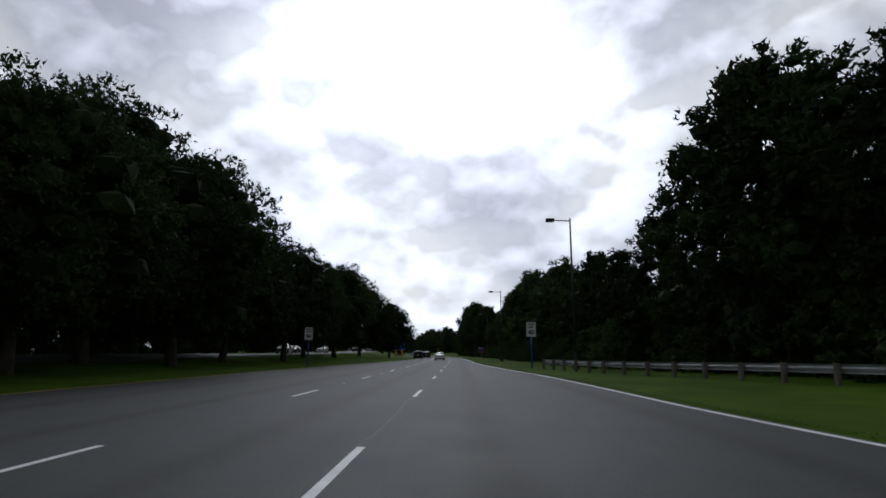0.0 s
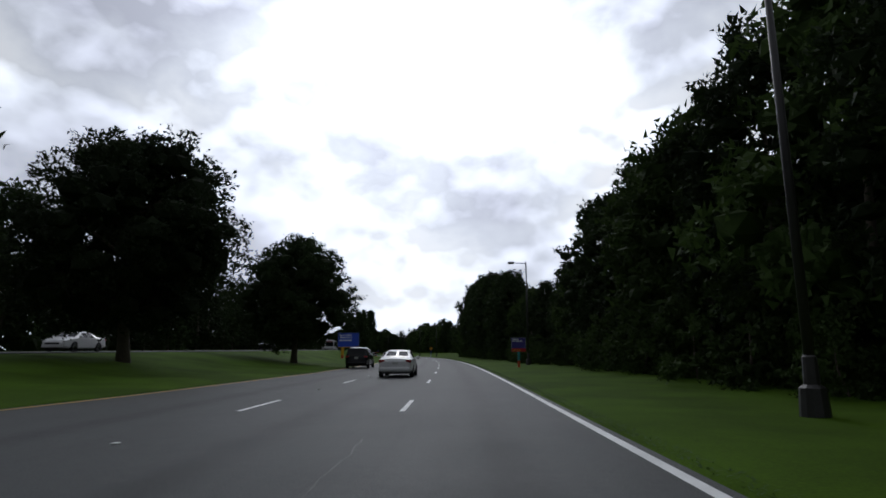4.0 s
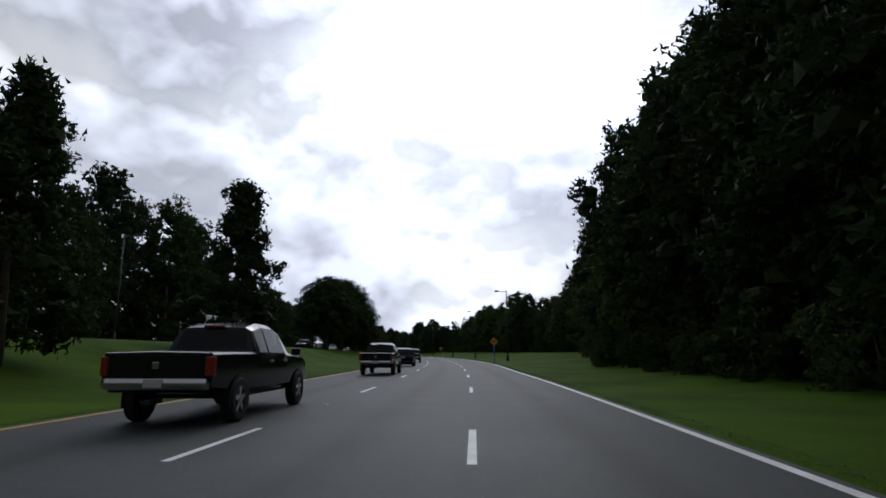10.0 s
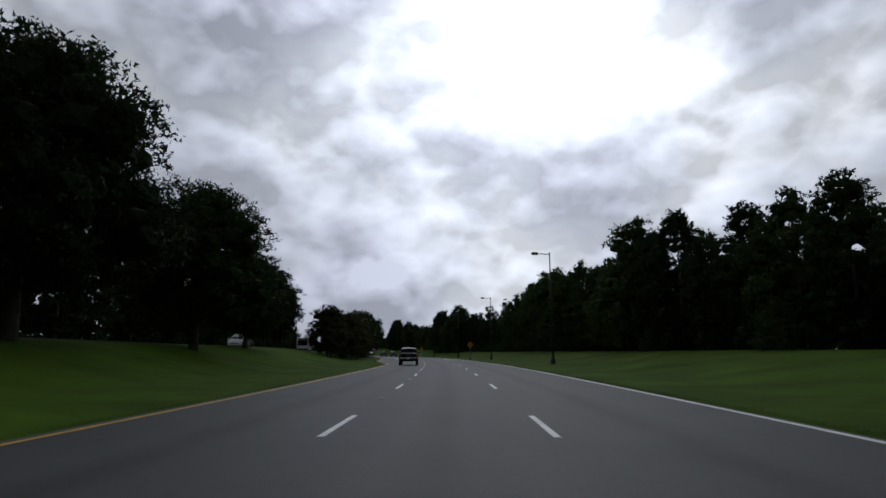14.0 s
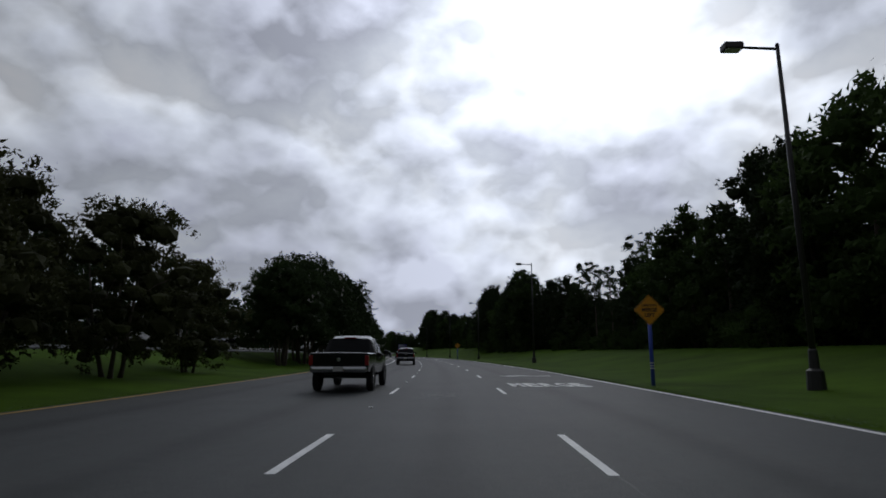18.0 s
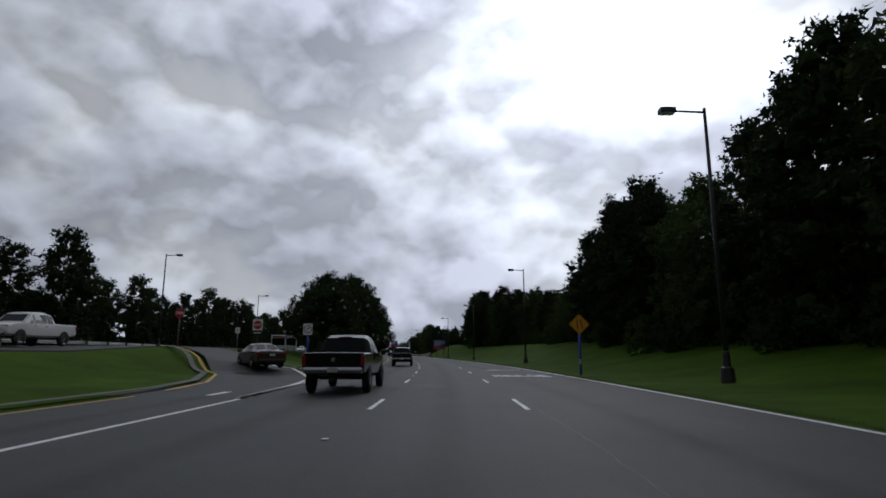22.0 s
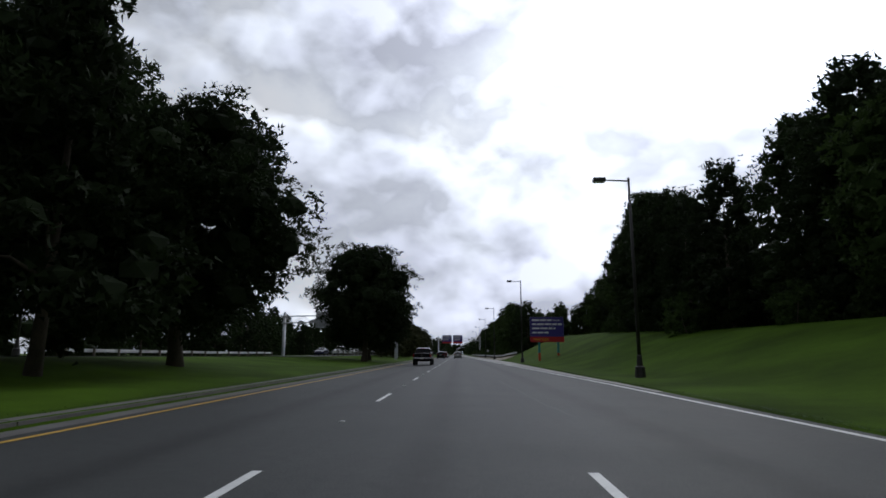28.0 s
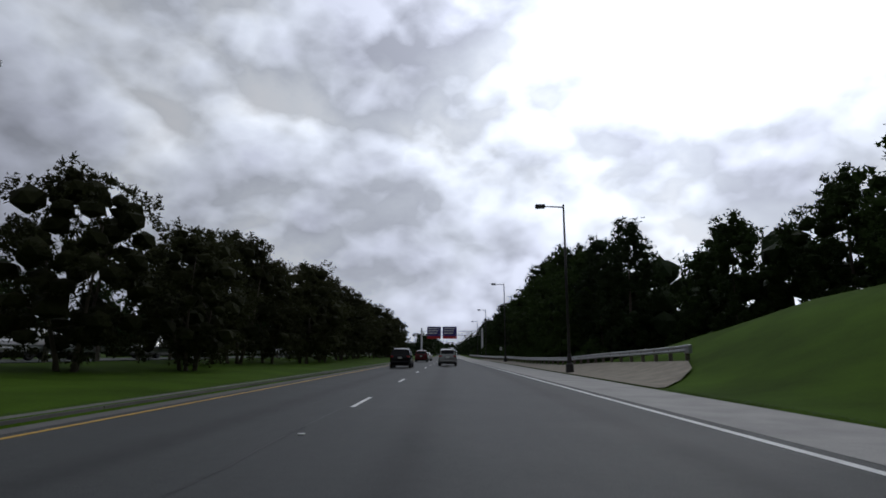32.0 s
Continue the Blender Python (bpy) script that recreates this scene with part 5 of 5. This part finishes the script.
def vehicle(kind, name, label, category, colour, extras=True):
    """A car built at the origin, nose to +y, wheels on z = 0."""
    c = SHAPES[kind]
    st = c["st"]
    t = thing(name, label, category)

    def ring(y, zl, zb, zt, wb, wt):
        half = [(0.0, zl), (wb * 0.84, zl), (wb * 0.97, zl + 0.10), (wb, zl + (zb - zl) * 0.55), (wb * 0.975, zb), (wt + (wb - wt) * 0.12, zb + (zt - zb) * 0.86), (wt * 0.86, zt), (0.0, zt + 0.015)]
        return [(x, y, z) for x, z in half] + [(-x, y, z) for x, z in half[-2:0:-1]]

    rings = [ring(*q) for q in st]
    n = len(rings[0])
    verts = [p for r in rings for p in r]
    faces = []
    for i in range(len(rings) - 1):
        for k in range(n):
            faces.append((i * n + k, (i + 1) * n + k, (i + 1) * n + (k + 1) % n, i * n + (k + 1) % n))
    faces.append(tuple(range(n)))
    faces.append(tuple(range((len(rings) - 1) * n, len(rings) * n))[::-1])
    bm = bmesh.new()
    vs = [bm.verts.new(p) for p in verts]
    for f in faces:
        bm.faces.new([vs[i] for i in f])
    bmesh.ops.recalc_face_normals(bm, faces=bm.faces)
    body = part("body", bm, colour, t, smooth=True)
    body.data.set_sharp_from_angle(angle=radians(24))
    L0, L1 = st[0][0], st[-1][0]

    def pane(pname, quads, mat=GLASS, parent=body, thick=0.012):
        bm = bmesh.new()
        for q in quads:
            q = [Vector(p) for p in q]
            nrm = (q[1] - q[0]).cross(q[3] - q[0]).normalized()
            mid = sum(q, Vector()) / 4
            if nrm.dot(mid - Vector((0, mid.y * 0.6, 0.9))) < 0:
                nrm = -nrm
            up_ = [bm.verts.new(p + nrm * thick) for p in q]
            dn = [bm.verts.new(p - nrm * 0.02) for p in q]
            bm.faces.new(up_)
            for i in range(4):
                bm.faces.new((up_[i], dn[i], dn[(i + 1) % 4], up_[(i + 1) % 4]))
        bmesh.ops.recalc_face_normals(bm, faces=bm.faces)
        return part(pname, bm, mat, parent)

    def mixp(a, b, f):
        return tuple(a[i] + (b[i] - a[i]) * f for i in range(3))

    for gi, (i, j) in enumerate(c["glass"]):
        a, b = rings[i], rings[j]
        rear = gi == 0
        lo, hi = (a, b) if rear else (b, a)
        # top edge strip from shoulder to shoulder
        q = [mixp(lo[6], hi[6], 0.12), mixp(lo[8], hi[8], 0.12), mixp(lo[8], hi[8], 0.9), mixp(lo[6], hi[6], 0.9)]
        pane("rear_window" if rear else "windscreen", [q])
    for i, j in c["side"]:
        for sgn in (1, -1):
            k4, k5 = (4, 5) if sgn > 0 else (n - 4, n - 5)
            a, b = rings[i], rings[j]
            q = [mixp(mixp(a[k4], b[k4], 0.05), mixp(a[k5], b[k5], 0.05), 0.08), mixp(mixp(a[k4], b[k4], 0.95), mixp(a[k5], b[k5], 0.95), 0.08),
                 mixp(mixp(a[k4], b[k4], 0.95), mixp(a[k5], b[k5], 0.95), 0.94), mixp(mixp(a[k4], b[k4], 0.05), mixp(a[k5], b[k5], 0.05), 0.94)]
            pane("side_window", [q])
    wr = c["wheel"]
    wb = max(q[4] for q in st)
    for y in c["axles"]:
        for sgn in (1, -1):
            # uncut wheel well: its shade is a black disc on the body side
            bm = bmesh.new()
            for k in range(20):
                a, b = 2 * math.pi * k / 20, 2 * math.pi * (k + 1) / 20
                if math.sin((a + b) / 2) > -0.35:
                    bm.faces.new([bm.verts.new(p) for p in ((sgn * (wb + 0.004), y, wr), (sgn * (wb + 0.004), y + math.cos(a) * wr * 1.17, wr + math.sin(a) * wr * 1.17), (sgn * (wb + 0.004), y + math.cos(b) * wr * 1.17, wr + math.sin(b) * wr * 1.17))])
            part("wheel_well_shade", bm, TRIM, body, "black disc for the shaded wheel well")
            w = part("wheel", moved(wheel_mesh(wr, 0.24), sgn * (wb - 0.085), y, wr), TYRE, t, "black rubber tyre")
            part("rim", moved(rim_mesh(wr, 0.24), sgn * (wb - 0.085), y, wr, Matrix.Rotation(0 if sgn > 0 else math.pi, 4, "Z")), CHROME, w, "bright five-spoke rim")
    # bumpers, lights, plate, mirrors, handles
    tw, tb = st[1][4], st[1][2]
    bz = st[1][1]
    part("rear_bumper", box(-tw * 0.96, L0 - 0.07, bz + 0.04, tw * 0.96, L0 + 0.16, bz + 0.26, 0.09), CHROME if kind == "pickup" else colour, t)
    part("front_bumper", box(-tw * 0.82, L1 - 0.16, st[-1][1] - 0.14, tw * 0.82, L1 + 0.05, st[-1][1] + 0.06, 0.04), CHROME if kind == "pickup" else colour, t)
    part("grille", box(-0.5, L1 - 0.03, st[-1][2] - 0.06, 0.5, L1 + 0.025, st[-1][2] + 0.06, 0.01), TRIM, body)
    part("number_plate", box(-0.16, L0 - 0.085 if kind == "pickup" else L0 - 0.02, (bz + 0.09) if kind == "pickup" else tb - 0.22, 0.16, L0 - 0.07 if kind == "pickup" else L0 + 0.03, (bz + 0.23) if kind == "pickup" else tb - 0.08, 0.004), PLATE, t)
    for sgn in (1, -1):
        if kind == "pickup":
            part("tail_light", box(sgn * (tw - 0.06) - 0.06, L0 - 0.012, tb - 0.36, sgn * (tw - 0.06) + 0.07, L0 + 0.16, tb - 0.03, 0.02), TAIL, body, "tall red tail lamp")
        else:
            part("tail_light", box(sgn * (tw - 0.16) - 0.15, L0 + 0.0, tb - 0.14, sgn * (tw - 0.16) + 0.15, L0 + 0.24, tb + 0.03, 0.03), TAIL, body, "red tail lamp")
        part("headlight", box(sgn * (tw - 0.24) - 0.16, L1 - 0.30, st[-2][2] - 0.06, sgn * (tw - 0.24) + 0.14, L1 - 0.09, st[-2][2] + 0.07, 0.03), CLEAR_LENS, body, "clear headlamp")
        my = st[c["glass"][1][1]][0] - 0.25
        part("mirror", box(sgn * (wb + 0.12) - 0.11, my - 0.06, st[c["glass"][1][1]][2] + 0.02, sgn * (wb + 0.12) + 0.09, my + 0.08, st[c["glass"][1][1]][2] + 0.19, 0.03), colour, body)
        for y in (0.05, -0.95) if kind != "pickup" else (0.85, -0.05):
            part("door_handle", box(sgn * (wb + 0.012) - 0.012, y - 0.10, st[4][2] - 0.17, sgn * (wb + 0.012) + 0.014, y + 0.10, st[4][2] - 0.13, 0.008), CHROME if kind == "pickup" else colour, body)
        if kind in ("minivan", "suv"):
            part("roof_rail", tube([(sgn * 0.62, -1.9, c["H"] - 0.02), (sgn * 0.62, -1.6, c["H"] + 0.05), (sgn * 0.62, 0.0, c["H"] + 0.05), (sgn * 0.62, 0.3, c["H"] - 0.04)], 0.02, 6), TRIM, body)
    if kind == "pickup":
        part("tailgate", box(-0.78, L0 - 0.018, tb - 0.42, 0.78, L0 + 0.03, tb + 0.01, 0.012), colour, body)
        part("badge", box(-0.06, L0 - 0.03, tb - 0.24, 0.06, L0 - 0.017, tb - 0.12, 0.01), CHROME, body, "plain bright badge")
        part("brake_light", box(-0.22, -0.80, 1.80, 0.22, -0.70, 1.845, 0.01), TAIL, body, "high red brake lamp")
        part("tow_hitch", box(-0.06, L0 - 0.2, 0.42, 0.06, L0 + 0.2, 0.5, 0.01), TRIM, t)
    part("underbody", box(-wb * 0.8, L0 + (1.2 if kind == "pickup" else 0.25), 0.42 if kind == "pickup" else 0.2, wb * 0.8, L1 - 0.3, st[4][1] + 0.06), TRIM, t)
    return t


def bus(label, colour):
    t = thing("bus", label, "bus")
    b = part("body", box(-1.28, -6.0, 0.35, 1.28, 6.0, 3.05, 0.12), colour, t)
    part("windscreen", box(-1.12, 5.97, 1.25, 1.12, 6.02, 2.55, 0.015), GLASS, b)
    sign_ = part("destination_panel", box(-1.0, 5.97, 2.62, 1.0, 6.03, 2.92, 0.015), TRIM, b)
    part("writing", box(-0.7, 6.03, 2.70, 0.7, 6.036, 2.84), ORANGE, sign_, "plain orange bar")
    for sgn in (1, -1):
        for k in range(7):
            y = -5.1 + k * 1.5
            part("side_window", box(sgn * 1.275 - 0.012, y, 1.32, sgn * 1.275 + 0.014, y + 1.485, 2.62, 0.008), GLASS, b)
        part("headlight", box(sgn * 0.95 - 0.16, 5.97, 0.75, sgn * 0.95 + 0.16, 6.03, 0.95, 0.02), CLEAR_LENS, b)
        part("mirror", box(sgn * 1.42 - 0.1, 5.9, 1.9, sgn * 1.42 + 0.1, 6.1, 2.3, 0.03), TRIM, b)
        for y in (-3.4, 3.6):
            w = part("wheel", moved(wheel_mesh(0.48, 0.3), sgn * 1.16, y, 0.48), TYRE, t, "black rubber tyre")
            part("rim", moved(rim_mesh(0.48, 0.3), sgn * 1.16, y, 0.48, Matrix.Rotation(0 if sgn > 0 else math.pi, 4, "Z")), STEEL, w)
    part("front_bumper", box(-1.26, 5.95, 0.36, 1.26, 6.08, 0.62, 0.04), TRIM, t)
    part("roof_unit", box(-0.9, -4.5, 3.04, 0.9, 1.0, 3.22, 0.06), colour, t)
    return t


def lane_z(s, d):
    return land(s, d) + 0.05 if d < -20 else 0.0


def park(ob, s, d, yaw=0.0, z=None):
    return stand(ob, s, d, lane_z(s, d) if z is None else z, yaw)


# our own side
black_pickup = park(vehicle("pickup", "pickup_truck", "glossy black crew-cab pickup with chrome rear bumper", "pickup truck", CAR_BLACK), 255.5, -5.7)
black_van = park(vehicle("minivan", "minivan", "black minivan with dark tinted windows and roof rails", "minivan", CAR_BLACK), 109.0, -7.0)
# one moving pickup, repeated as added copies along its lane
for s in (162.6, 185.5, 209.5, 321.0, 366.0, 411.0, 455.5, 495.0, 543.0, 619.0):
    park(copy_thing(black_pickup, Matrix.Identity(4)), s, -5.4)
# extra minivan, added in the moving pickup's place
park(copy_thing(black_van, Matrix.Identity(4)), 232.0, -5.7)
white_sedan = park(vehicle("sedan", "sedan", "white sedan in the traffic lane", "car", CAR_WHITE), 90.0, -1.95)
park(vehicle("suv", "suv", "silver sport utility car in the lane ahead", "car", CAR_SILVER), 702.0, -1.7)
park(vehicle("suv", "suv", "dark red sport utility car in the lane ahead", "car", CAR_RED), 728.0, -5.8)
park(vehicle("sedan", "sedan", "dark red sedan in the lane ahead", "car", CAR_RED), 752.0, -1.9)
park(copy_thing(white_sedan, Matrix.Identity(4)), 744.0, -5.8)
# the crossover and the other carriageway
park(vehicle("sedan", "sedan", "dark brown sedan turning through the crossover", "car", CAR_BROWN), 470.5, -13.2, 33, z=land(470.5, -13.2) + 0.06)
white_pick = vehicle("pickup", "pickup_truck", "white pickup truck on the other carriageway", "pickup truck", CAR_WHITE)
park(white_pick, 676.0, -26.5, 180)
b1 = park(bus("white city bus with dark windows on the other carriageway", CAR_WHITE), 236.5, -27.0, 180)
for s, d in ((398, -29.5), (545, -27.5)):
    park(copy_thing(b1, Matrix.Identity(4)), s, d, 180)
dark_suv = park(vehicle("suv", "suv", "black sport utility car on the other carriageway", "car", CAR_BLACK), 277.5, -26.0, 180)
# extra car, added in the moving pickup's place
park(tagged(copy_thing(dark_suv, Matrix.Identity(4)), label="black sport utility car added in the lane ahead"), 694.0, -5.8)
park(copy_thing(dark_suv, Matrix.Identity(4)), 146, -26.0, 180)
# extra car, added in the moving minivan's place
park(tagged(copy_thing(dark_suv, Matrix.Identity(4)), label="black sport utility car added in the lane ahead"), 136.0, -5.8)
park(copy_thing(dark_suv, Matrix.Identity(4)), 408.5, -25.5, 180)
park(vehicle("minivan", "van", "white van on the other carriageway", "van", CAR_WHITE), 330.0, -27.0, 180)
silver_van = park(vehicle("minivan", "van", "silver van on the other carriageway", "van", CAR_SILVER), 690.0, -26.5, 180)
navy = park(vehicle("sedan", "sedan", "navy sedan on the other carriageway", "car", CAR_BLUE), 661.0, -27.0, 180)
for s, d, ob in ((72, -26.5, white_sedan), (88, -29.5, navy), (99, -26.5, white_sedan), (560, -26.5, white_sedan), (585, -29.6, navy), (724, -26.4, navy), (468, -25.9, white_pick)):
    park(tagged(copy_thing(ob, Matrix.Identity(4)), label={"sedan": "sedan on the other carriageway, coming back along the road"}.get(ob.name.split(".")[0], "")), s, d, 180)
